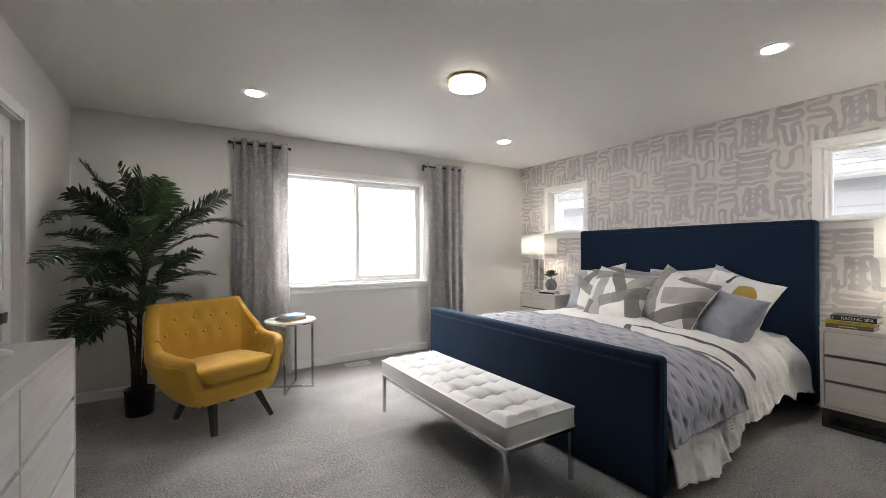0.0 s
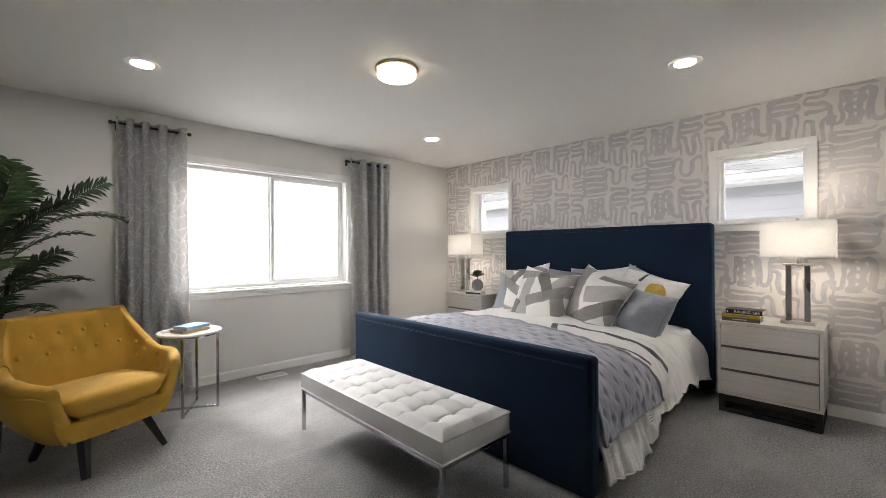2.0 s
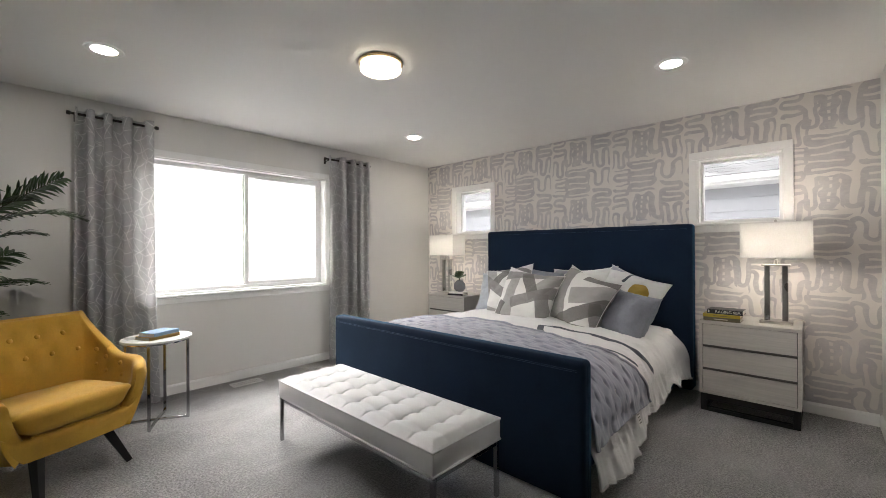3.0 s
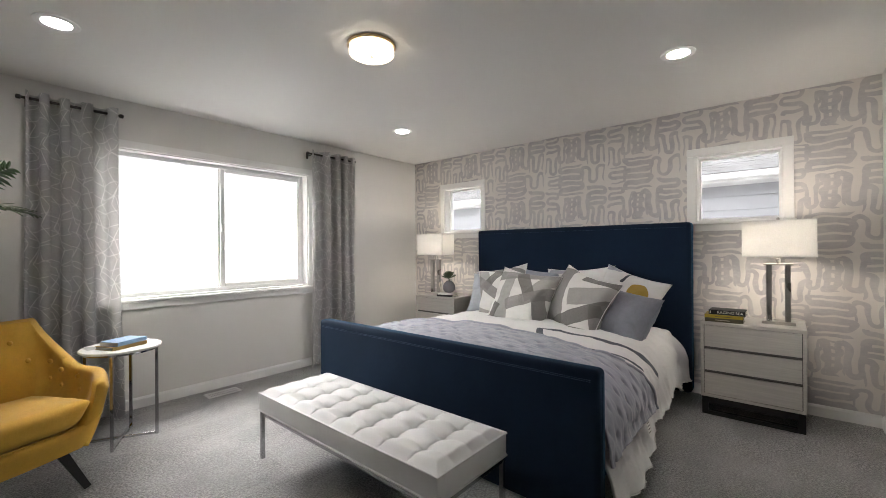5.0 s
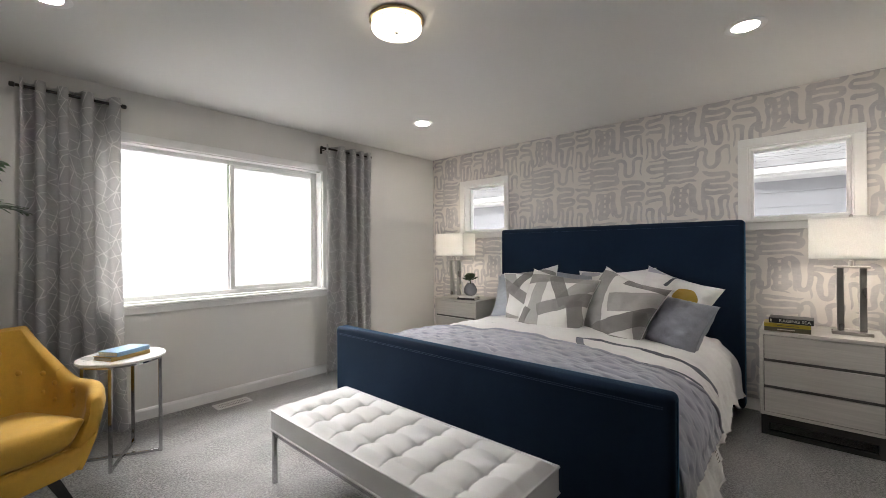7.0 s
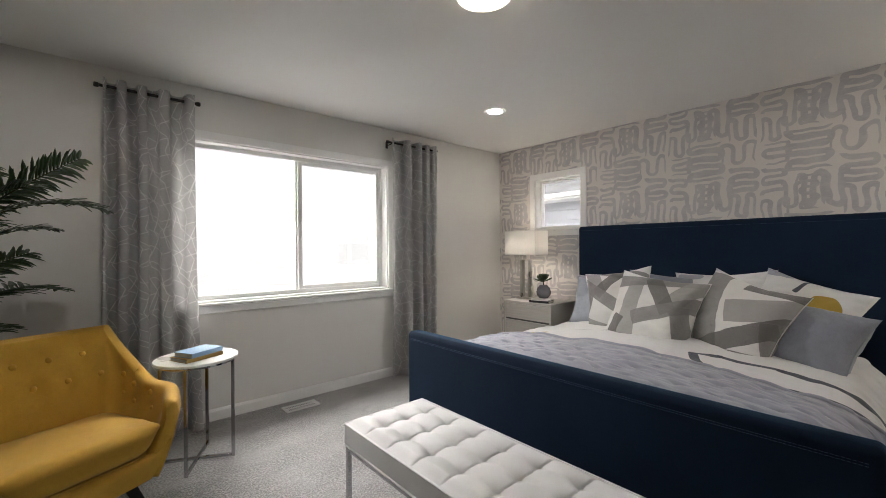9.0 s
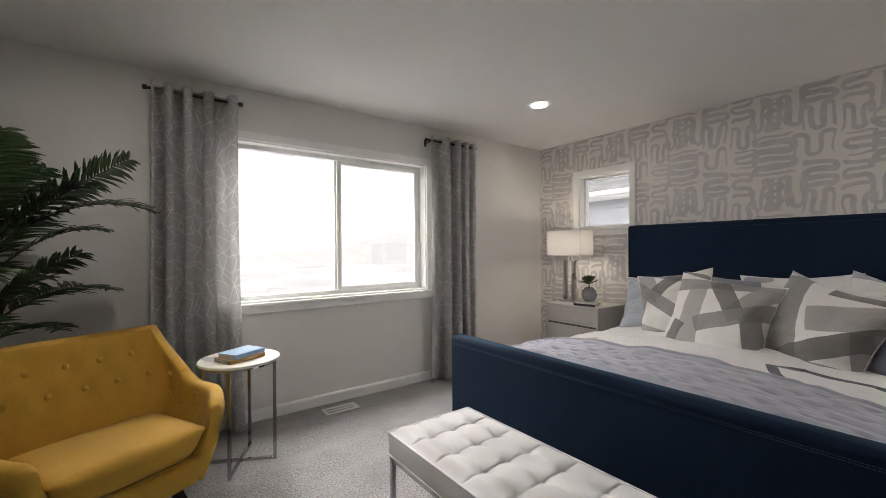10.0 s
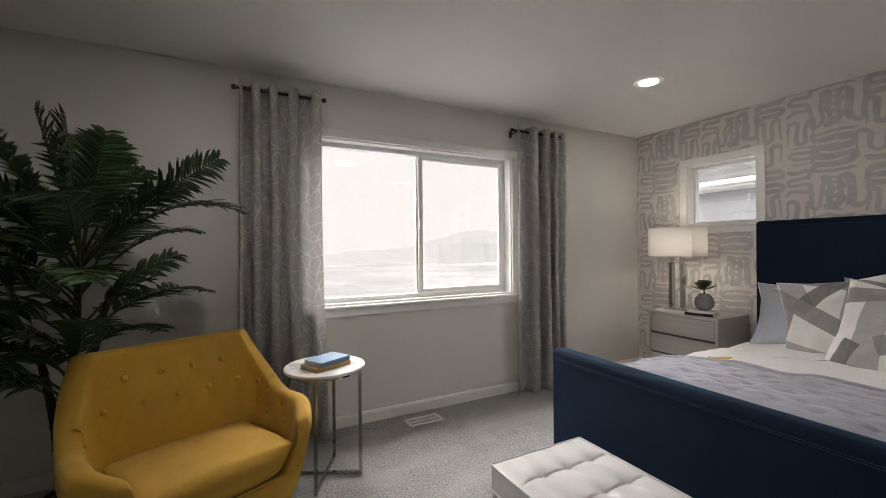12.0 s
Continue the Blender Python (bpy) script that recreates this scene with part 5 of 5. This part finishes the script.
# ---- palm ----
def palm():
    P = thing("palm_tree", (-0.262, 3.905, 0), 0, "tall artificial palm with arching fronds in a black pot", "potted palm")
    pot = part("pot", lathe(((0.088, 0.0), (0.091, 0.004), (0.098, 0.180), (0.101, 0.184), (0.101, 0.196), (0.095, 0.198), (0.092, 0.178), (0.002, 0.176)), 40), pot_mat, P, "black plastic pot", 40)
    part("soil", lathe(((0.090, 0.178), (0.060, 0.184), (0.002, 0.186)), 30), soil_mat, P, "", 60)
    rng = random.Random(11)
    trunks = ((-0.012, 0.010, 0.05, -0.02, 1.02), (0.028, -0.018, 0.10, 0.03, 0.86), (-0.03, -0.03, -0.06, -0.05, 0.70))
    for x, y, lx, ly, h in trunks:
        pts, rad = [], []
        n = int(h / 0.012)
        for k in range(n + 1):
            f = k / n
            pts.append((x + lx * f * f, y + ly * f * f, 0.18 + f * h))
            rad.append((0.021 - 0.008 * f) * (1.09 if k % 4 == 0 else 0.97) + rng.uniform(-.0008, .0008))
        part("trunk", tube(pts, rad, 12), trunk_mat, P, "", 60)

    def within(v):
        """Leaves bend where they would touch the two walls of the corner."""
        v = Vector(v)
        if v.x < -0.44:
            v.x = -0.44 - 0.035 * (1 - math.exp((v.x + 0.44) / 0.10))
        if v.y > 0.47:
            v.y = 0.47 + 0.045 * (1 - math.exp((0.47 - v.y) / 0.10))
        return v

    def frond(base, tip, lift, size):
        """An arching frond from base to tip: a stem and two rows of narrow folded leaflets along it."""
        up = Vector((0, 0, 1))
        steps = 26
        base, tip = Vector(base), Vector(tip)
        bend = base.lerp(tip, 0.48) + up * 2 * lift
        pts = []
        for k in range(steps + 1):
            f = k / steps
            pts.append(base * (1 - f) ** 2 + bend * 2 * f * (1 - f) + tip * f * f)
        length = sum((q - p).length for p, q in zip(pts, pts[1:]))
        pts = [within(q) for q in pts]
        stem = part("frond_stem", tube(pts, [0.0065 * (1 - 0.8 * k / steps) for k in range(steps + 1)], 6), stem_mat, P, "", 60)
        roll = Vector((rng.uniform(-.3, .3), rng.uniform(-.3, .3), rng.uniform(-.35, .35)))
        bm = bmesh.new()
        count = int(length * 46)
        for k in range(count):
            f = 0.24 + 0.76 * (k + 0.5) / count
            i = min(steps - 1, int(f * steps))
            p = pts[i].lerp(pts[i + 1], f * steps - i)
            t = (pts[i + 1] - pts[i]).normalized()
            side = (t.cross(up) + roll).normalized()
            nrm = side.cross(t).normalized()
            ln = size * 1.08 * (0.55 + 0.75 * math.sin(math.pi * min(1.0, max(0.0, (f - 0.18) / 0.88))) ** 0.7) * (1 if f < 0.9 else 0.7)
            for sg in (-1, 1):
                sweep = radians(rng.uniform(30, 46) - 12 * f)
                lift = rng.uniform(0.05, 0.35)
                d = (t * math.cos(radians(90) - sweep) * 1.1 + side * sg * math.cos(sweep) * 0.95 + nrm * lift).normalized()
                q = d.cross(nrm).normalized()
                wid = 0.0100 * rng.uniform(0.8, 1.2)
                l = ln * rng.uniform(0.85, 1.1)
                drop = up * (-0.22 * l)
                rows = ((0.0, 0.45), (0.35, 1.0), (0.7, 0.75), (1.0, 0.04))
                prev = None
                for g, wd in rows:
                    c = p + d * (l * g) + drop * g * g
                    cur = [bm.verts.new(within(v)) for v in (c - q * wid * wd + nrm * 0.003, c, c + q * wid * wd + nrm * 0.003)]
                    if prev:
                        bm.faces.new((prev[0], prev[1], cur[1], cur[0]))
                        bm.faces.new((prev[1], prev[2], cur[2], cur[1]))
                    prev = cur
        tagged(part("frond_blade", bm, leaf_mat, stem), kind="stuff")

    # height on the trunk, the tip in the room, arch, leaflet length
    rows = (
        (1.22, 0.33, 3.79, 1.72, 0.04, 0.125), (1.20, 0.42, 3.71, 1.46, 0.13, 0.125), (1.22, 0.20, 3.74, 1.56, 0.10, 0.12), (1.08, 0.25, 3.80, 1.36, 0.10, 0.10),
        (0.92, 0.12, 4.10, 1.25, 0.05, 0.115), (0.86, 0.22, 4.36, 1.03, 0.10, 0.115), (0.76, 0.00, 4.30, 0.82, 0.09, 0.105), (0.88, 0.04, 4.22, 1.20, 0.03, 0.12),
        (1.25, -0.09, 3.72, 1.77, 0.03, 0.115), (1.26, -0.245, 3.80, 1.87, 0.01, 0.12), (1.26, -0.30, 4.12, 1.84, 0.02, 0.12), (1.24, -0.02, 4.15, 1.70, 0.05, 0.115),
        (1.20, -0.60, 3.85, 1.90, 0.05, 0.13), (1.20, -0.45, 3.60, 1.72, 0.07, 0.125), (1.16, -0.63, 3.68, 1.65, 0.09, 0.13), (1.12, -0.67, 3.36, 1.42, 0.22, 0.125),
        (1.00, -0.67, 3.16, 1.18, 0.15, 0.125), (1.06, -0.67, 3.50, 1.36, 0.10, 0.12), (0.96, -0.58, 3.75, 1.25, 0.06, 0.12), (1.18, -0.60, 4.25, 1.62, 0.08, 0.12),
        (0.62, -0.66, 3.50, 0.70, 0.17, 0.125), (0.58, -0.50, 3.46, 0.66, 0.16, 0.12), (0.76, -0.46, 3.85, 0.93, 0.05, 0.10), (1.18, -0.16, 3.38, 1.46, 0.14, 0.12),
        (1.08, -0.36, 3.34, 1.26, 0.16, 0.12), (0.98, -0.10, 3.48, 1.16, 0.12, 0.115), (1.02, -0.50, 3.40, 1.08, 0.16, 0.12), (0.90, -0.38, 3.52, 1.02, 0.11, 0.115),
        (0.56, -0.62, 3.80, 0.60, 0.14, 0.12), (0.70, -0.60, 3.40, 0.86, 0.14, 0.12), (0.66, -0.34, 3.46, 0.84, 0.12, 0.115), (0.86, -0.66, 3.90, 1.06, 0.08, 0.12),
        (1.24, -0.40, 3.98, 1.92, 0.02, 0.12), (1.22, -0.14, 3.95, 1.84, 0.02, 0.115),
        (1.10, -0.06, 4.28, 1.42, 0.07, 0.115), (0.94, -0.62, 4.10, 1.22, 0.07, 0.115), (0.80, -0.60, 3.72, 0.92, 0.10, 0.115), (0.72, -0.16, 3.74, 0.98, 0.05, 0.105),
    )
    for zb, x, y, z, lift, size in rows:
        lean = 0.05 * smoothstep(0.3, 1.2, zb)
        frond((lean - 0.01, -0.01, zb), (x + 0.262, y - 3.905, z), lift, size)


palm()


# ---- curtains ----
def curtain(x0, x1, folds, seed, gather, label):
    """A grommet curtain in deep folds on its own short rod."""
    y, top, rodz = 4.345, 2.325, 2.285
    rng = random.Random(seed)
    shift = [rng.uniform(-0.35, 0.35) for _ in range(6)]
    W = x1 - x0

    def place(i, j):
        z = 0.004 + (top - 0.004) * j
        f = i + 0.012 * math.sin(i * 9 + shift[0] * 6) * (1 - j)
        ph = folds * 2 * math.pi * (f + gather * math.sin(math.pi * f)) + shift[1]
        deep = 0.050 + 0.012 * math.sin(i * 7 + shift[2] * 5) + 0.010 * (1 - j) * math.sin(i * 11 + 2 * j + shift[3])
        deep *= 1 - 0.18 * math.exp(-((j - 0.55) / 0.3) ** 2)
        sway = 0.010 * math.sin(2.6 * j + shift[4] * 4) * math.sin(i * 5)
        x = x0 + W * f + 0.012 * math.sin(2 * ph) * 0.7 + sway + (f - 0.5) * 0.05 * (1 - j) ** 2
        p = math.cos(ph)
        return Vector((x, y - deep * (abs(p) ** 0.8) * (1 if p > 0 else -1) + 0.005 * noise.noise((x * 9, z * 3, seed)), z))

    run = 1.75
    c = part("curtain", sheet(110, 70, place, lambda i, j: (i * W * run + seed * 0.37, j * 2.32)), curtain_mat, None, "", 80)
    thicken(c, 0.003)
    tagged(c, label, "curtain", "curtains at the window")
    r = thing("curtain_rod", ((x0 + x1) / 2, y, rodz), 0, "short dark metal curtain rod on brackets", "curtain rod", "curtain rods")
    part("pole", tube([(-W / 2 - 0.015, 0, 0), (W / 2 + 0.015, 0, 0)], 0.0095, 14), rod_mat, r, "", 40)
    for s in (-1, 1):
        part("finial", moved(lathe(((0.010, 0.0), (0.015, 0.003), (0.015, 0.022), (0.011, 0.026), (0.002, 0.027)), 16), pose(s * (W / 2 + 0.015), 0, 0, 0, 90 * s, 0)), rod_mat, r, "", 40)
        bx = s * (W / 2 - 0.02)
        bk = part("bracket", tube([(bx, 0.006, -0.010), (bx, 0.05, -0.012), (bx, 0.092, -0.012)], 0.005, 8), rod_mat, r)
        part("bracket_plate", box(bx - 0.012, bx + 0.012, 0.088, 0.0945, -0.04, 0.02, 0.002), rod_mat, bk)
    n = int(folds * 2)
    for k in range(n):
        want = ((k + 0.5) * math.pi - shift[1]) / (folds * 2 * math.pi)
        f = want
        for _ in range(12):
            f = want - gather * math.sin(math.pi * f)
        if 0.02 < f < 0.98:
            bm = bmesh.new()
            ring = []
            for a in range(20):
                for q in range(6):
                    R, rr = 0.021, 0.0035
                    al, be = 2 * math.pi * a / 20, 2 * math.pi * q / 6
                    ring.append(bm.verts.new((rr * math.sin(be), (R + rr * math.cos(be)) * math.cos(al), (R + rr * math.cos(be)) * math.sin(al))))
            for a in range(20):
                for q in range(6):
                    bm.faces.new((ring[a * 6 + q], ring[a * 6 + (q + 1) % 6], ring[((a + 1) % 20) * 6 + (q + 1) % 6], ring[((a + 1) % 20) * 6 + q]))
            pp = place(f, (rodz - 0.004) / (top - 0.004))
            part("grommet", moved(bm, pose(pp.x, pp.y, rodz, 0, 0, 35 if k % 2 else -35)), nickel_mat, c, "nickel eyelet", 60)


curtain(0.425, 0.915, 4, 1, 0.10, "grey full-length curtain with pale line web, beside the palm")
curtain(2.550, 3.100, 4, 2, -0.13, "grey full-length curtain with pale line web, toward the bed corner")


# ---- ceiling fixtures ----
def downlight(x, y):
    d = thing("downlight", (x, y, TOP), 0, "lit round recessed ceiling downlight with white trim", "ceiling light", "recessed downlights")
    part("trim_ring", lathe(((0.059, -0.001), (0.061, -0.005), (0.084, -0.007), (0.094, -0.004), (0.095, -0.0005), (0.060, -0.0005)), 40), trim_mat, d, "", 30)
    part("lens", lathe(((0.002, -0.0030), (0.059, -0.0030), (0.059, -0.001), (0.002, -0.001)), 40), can_mat, d)


for x, y in ((0.480, 3.353), (3.010, 3.410), (2.995, 0.975)):
    downlight(x, y)


def drum_light():
    d = thing("ceiling_lamp", (1.697, 2.302, TOP), 0, "flush round opal glass ceiling lamp with a bronze rim, lit", "ceiling light")
    part("canopy", lathe(((0.002, -0.001), (0.134, -0.001), (0.140, -0.005), (0.140, -0.015), (0.134, -0.019), (0.002, -0.019)), 56), brass_mat, d, "", 30)
    part("glass_drum", lathe(((0.125, -0.019), (0.127, -0.040), (0.127, -0.052), (0.122, -0.059), (0.105, -0.063), (0.002, -0.066)), 56), bulb_mat, d, "lit opal glass", 40)
    part("band", lathe(((0.1272, -0.034), (0.1285, -0.035), (0.1285, -0.038), (0.1272, -0.039)), 56), nickel_mat, d, "", 30)
    part("finial", moved(lathe(((0.010, 0.0), (0.011, -0.006), (0.006, -0.012), (0.001, -0.014)), 16), pose(0, 0, -0.065)), trim_mat, d, "pale metal finial", 40)


drum_light()


# ---- floor vent ----
def floor_vent():
    v = thing("floor_vent", (1.628, 4.262, 0.0), 0, "white metal floor register let into the carpet", "vent")
    w, h = 0.27, 0.13
    fr = bmesh.new()
    for q in ((-w / 2, w / 2, -h / 2, -h / 2 + 0.02), (-w / 2, w / 2, h / 2 - 0.02, h / 2), (-w / 2, -w / 2 + 0.02, -h / 2 + 0.02, h / 2 - 0.02), (w / 2 - 0.02, w / 2, -h / 2 + 0.02, h / 2 - 0.02)):
        box(*q, 0.001, 0.009, 0.002, 1, into=fr)
    part("frame", fr, trim_mat, v)
    part("duct", box(-w / 2 + 0.02, w / 2 - 0.02, -h / 2 + 0.02, h / 2 - 0.02, 0.0005, 0.002), hole_mat, v)
    n = 18
    for k in range(n):
        x = -w / 2 + 0.02 + (k + 0.5) * (w - 0.04) / n
        part("slat", moved(box(-0.0019, 0.0019, -h / 2 + 0.02, h / 2 - 0.02, 0.0025, 0.0075), pose(x, 0, 0)), trim_mat, v)
    part("bar", box(-w / 2 + 0.02, w / 2 - 0.02, -0.004, 0.004, 0.003, 0.0085), trim_mat, v)


floor_vent()


# ---- outside ----
def neighbour_house():
    """The house next door, seen through the two small windows: lap siding, white fascia and gutter, shingled roof."""
    hx, ez = 7.45, 2.17
    h = thing("neighbour_house", (hx, 2.5, -3.0), 0, "grey-blue lap-sided house with white fascia and shingle roof", "house")
    g = 3.0
    part("wall", box(0.02, 5.0, -9.0, 3.9, 0.0, ez + g - 0.01), siding_mat, h)
    z = 3.0
    while z < ez + g - 0.05:
        bm = box(-0.002, 0.02, -9.0, 3.9, z, z + 0.197)
        for v in bm.verts:
            if v.co.z > z + 0.1 and v.co.x < 0.01:
                v.co.x = 0.012
        part("siding_board", bm, siding_mat, h)
        z += 0.2
    part("soffit", box(-0.42, 0.02, -9.3, 4.2, ez + g - 0.01, ez + g + 0.008), fascia_mat, h)
    part("fascia", box(-0.44, -0.42, -9.3, 4.2, ez + g - 0.012, ez + g + 0.105, 0.003), fascia_mat, h)
    part("gutter", box(-0.54, -0.44, -9.3, 4.2, ez + g + 0.02, ez + g + 0.10, 0.018), fascia_mat, h)
    slope = pose(-0.47, 0, ez + g + 0.118, 0, -24, 0)
    roof = part("roof", moved(box(0.0, 4.2, -9.3, 4.2, -0.06, 0.0), slope), shingle_mat, h)
    for k in range(26):
        bm = bmesh.new()
        rng = random.Random(k)
        y = -4.5
        while y < 3.9:
            w = rng.uniform(0.10, 0.26)
            t = rng.choice((0.003, 0.005, 0.008))
            box(k * 0.065, k * 0.065 + 0.068, y, y + w - 0.004, 0.0, t + 0.003, into=bm)
            y += w
        tagged(part("shingle_course", moved(bm, slope), shingle_mat, roof), kind="stuff")


neighbour_house()


def painted_haze(name, color, amount):
    """A far surface whose fog is put into its colour: near-black, with a pale glow of its own."""
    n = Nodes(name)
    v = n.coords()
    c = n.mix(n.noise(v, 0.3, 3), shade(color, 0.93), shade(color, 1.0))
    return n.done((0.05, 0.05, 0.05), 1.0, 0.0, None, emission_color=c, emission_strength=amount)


tagged(part("ground", box(-400, 400, -120, 600, -3.3, -3.0), plain("pale_ground", (0.6, 0.6, 0.6), 0.9, grain=0.6, blotch=0.05, vary=0.2)), "pale ground outside below the windows", "ground", "", "structure")
# haze painted as glow: each far surface emits its own fog colour
fog_mat = painted_haze("fog", (1.0, 0.987, 0.968), 0.66)
hill_mat = painted_haze("far_hill_in_fog", (0.95, 0.94, 0.925), 0.575)
house_mat = painted_haze("far_house_in_fog", (0.935, 0.937, 0.938), 0.565)
dim_mat = painted_haze("far_window_in_fog", (0.91, 0.915, 0.92), 0.555)
lit_mat = painted_haze("far_trim_in_fog", (0.985, 0.985, 0.98), 0.57)


def far_hill():
    """A low wooded ridge, its fade into the fog painted as a pale glow."""
    bm = bmesh.new()
    n = 120
    low, high = [], []
    for k in range(n + 1):
        x = 10 + 200 * k / n
        z = 0.5 + 7.5 * math.exp(-((x - 92) / 24) ** 2) + 4 * math.exp(-((x - 130) / 30) ** 2) + 0.7 * noise.noise((x * 0.3, 0, 0)) - 3 * smoothstep(45, 10, x)
        low.append(bm.verts.new((x, 118, -3.0)))
        high.append(bm.verts.new((x, 150, z)))
    for k in range(n):
        bm.faces.new((low[k], low[k + 1], high[k + 1], high[k]))
    tagged(part("backdrop", bm, hill_mat), "faint wooded ridge with fog painted into its glow", "hill", "", "structure")
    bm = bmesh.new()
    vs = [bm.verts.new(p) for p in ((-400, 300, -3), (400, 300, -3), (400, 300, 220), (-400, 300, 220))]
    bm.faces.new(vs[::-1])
    tagged(part("backdrop", bm, fog_mat), "backdrop glowing in bright fog white", "sky", "", "structure")


far_hill()


def far_house(x, y, w, d, storeys, turn):
    h = thing("far_house", (x, y, -3.0), turn, "pale two-storey house with fog painted into its glow", "house", "houses in the fog")
    z = 2.8 * storeys
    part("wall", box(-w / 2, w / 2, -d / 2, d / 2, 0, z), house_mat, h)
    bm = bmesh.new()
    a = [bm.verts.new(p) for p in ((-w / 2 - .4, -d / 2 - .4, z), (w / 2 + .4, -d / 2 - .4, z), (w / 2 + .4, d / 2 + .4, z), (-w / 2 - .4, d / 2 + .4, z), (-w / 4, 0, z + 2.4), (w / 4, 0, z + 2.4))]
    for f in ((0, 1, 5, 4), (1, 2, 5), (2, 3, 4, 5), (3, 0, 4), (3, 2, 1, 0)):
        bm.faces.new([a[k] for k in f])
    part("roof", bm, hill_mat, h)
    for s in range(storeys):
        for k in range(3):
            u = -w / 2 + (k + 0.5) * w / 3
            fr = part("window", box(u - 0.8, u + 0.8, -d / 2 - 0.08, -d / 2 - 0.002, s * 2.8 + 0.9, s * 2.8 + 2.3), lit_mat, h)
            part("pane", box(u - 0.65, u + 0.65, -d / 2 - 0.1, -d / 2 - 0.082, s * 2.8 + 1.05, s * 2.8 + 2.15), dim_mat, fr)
    return h


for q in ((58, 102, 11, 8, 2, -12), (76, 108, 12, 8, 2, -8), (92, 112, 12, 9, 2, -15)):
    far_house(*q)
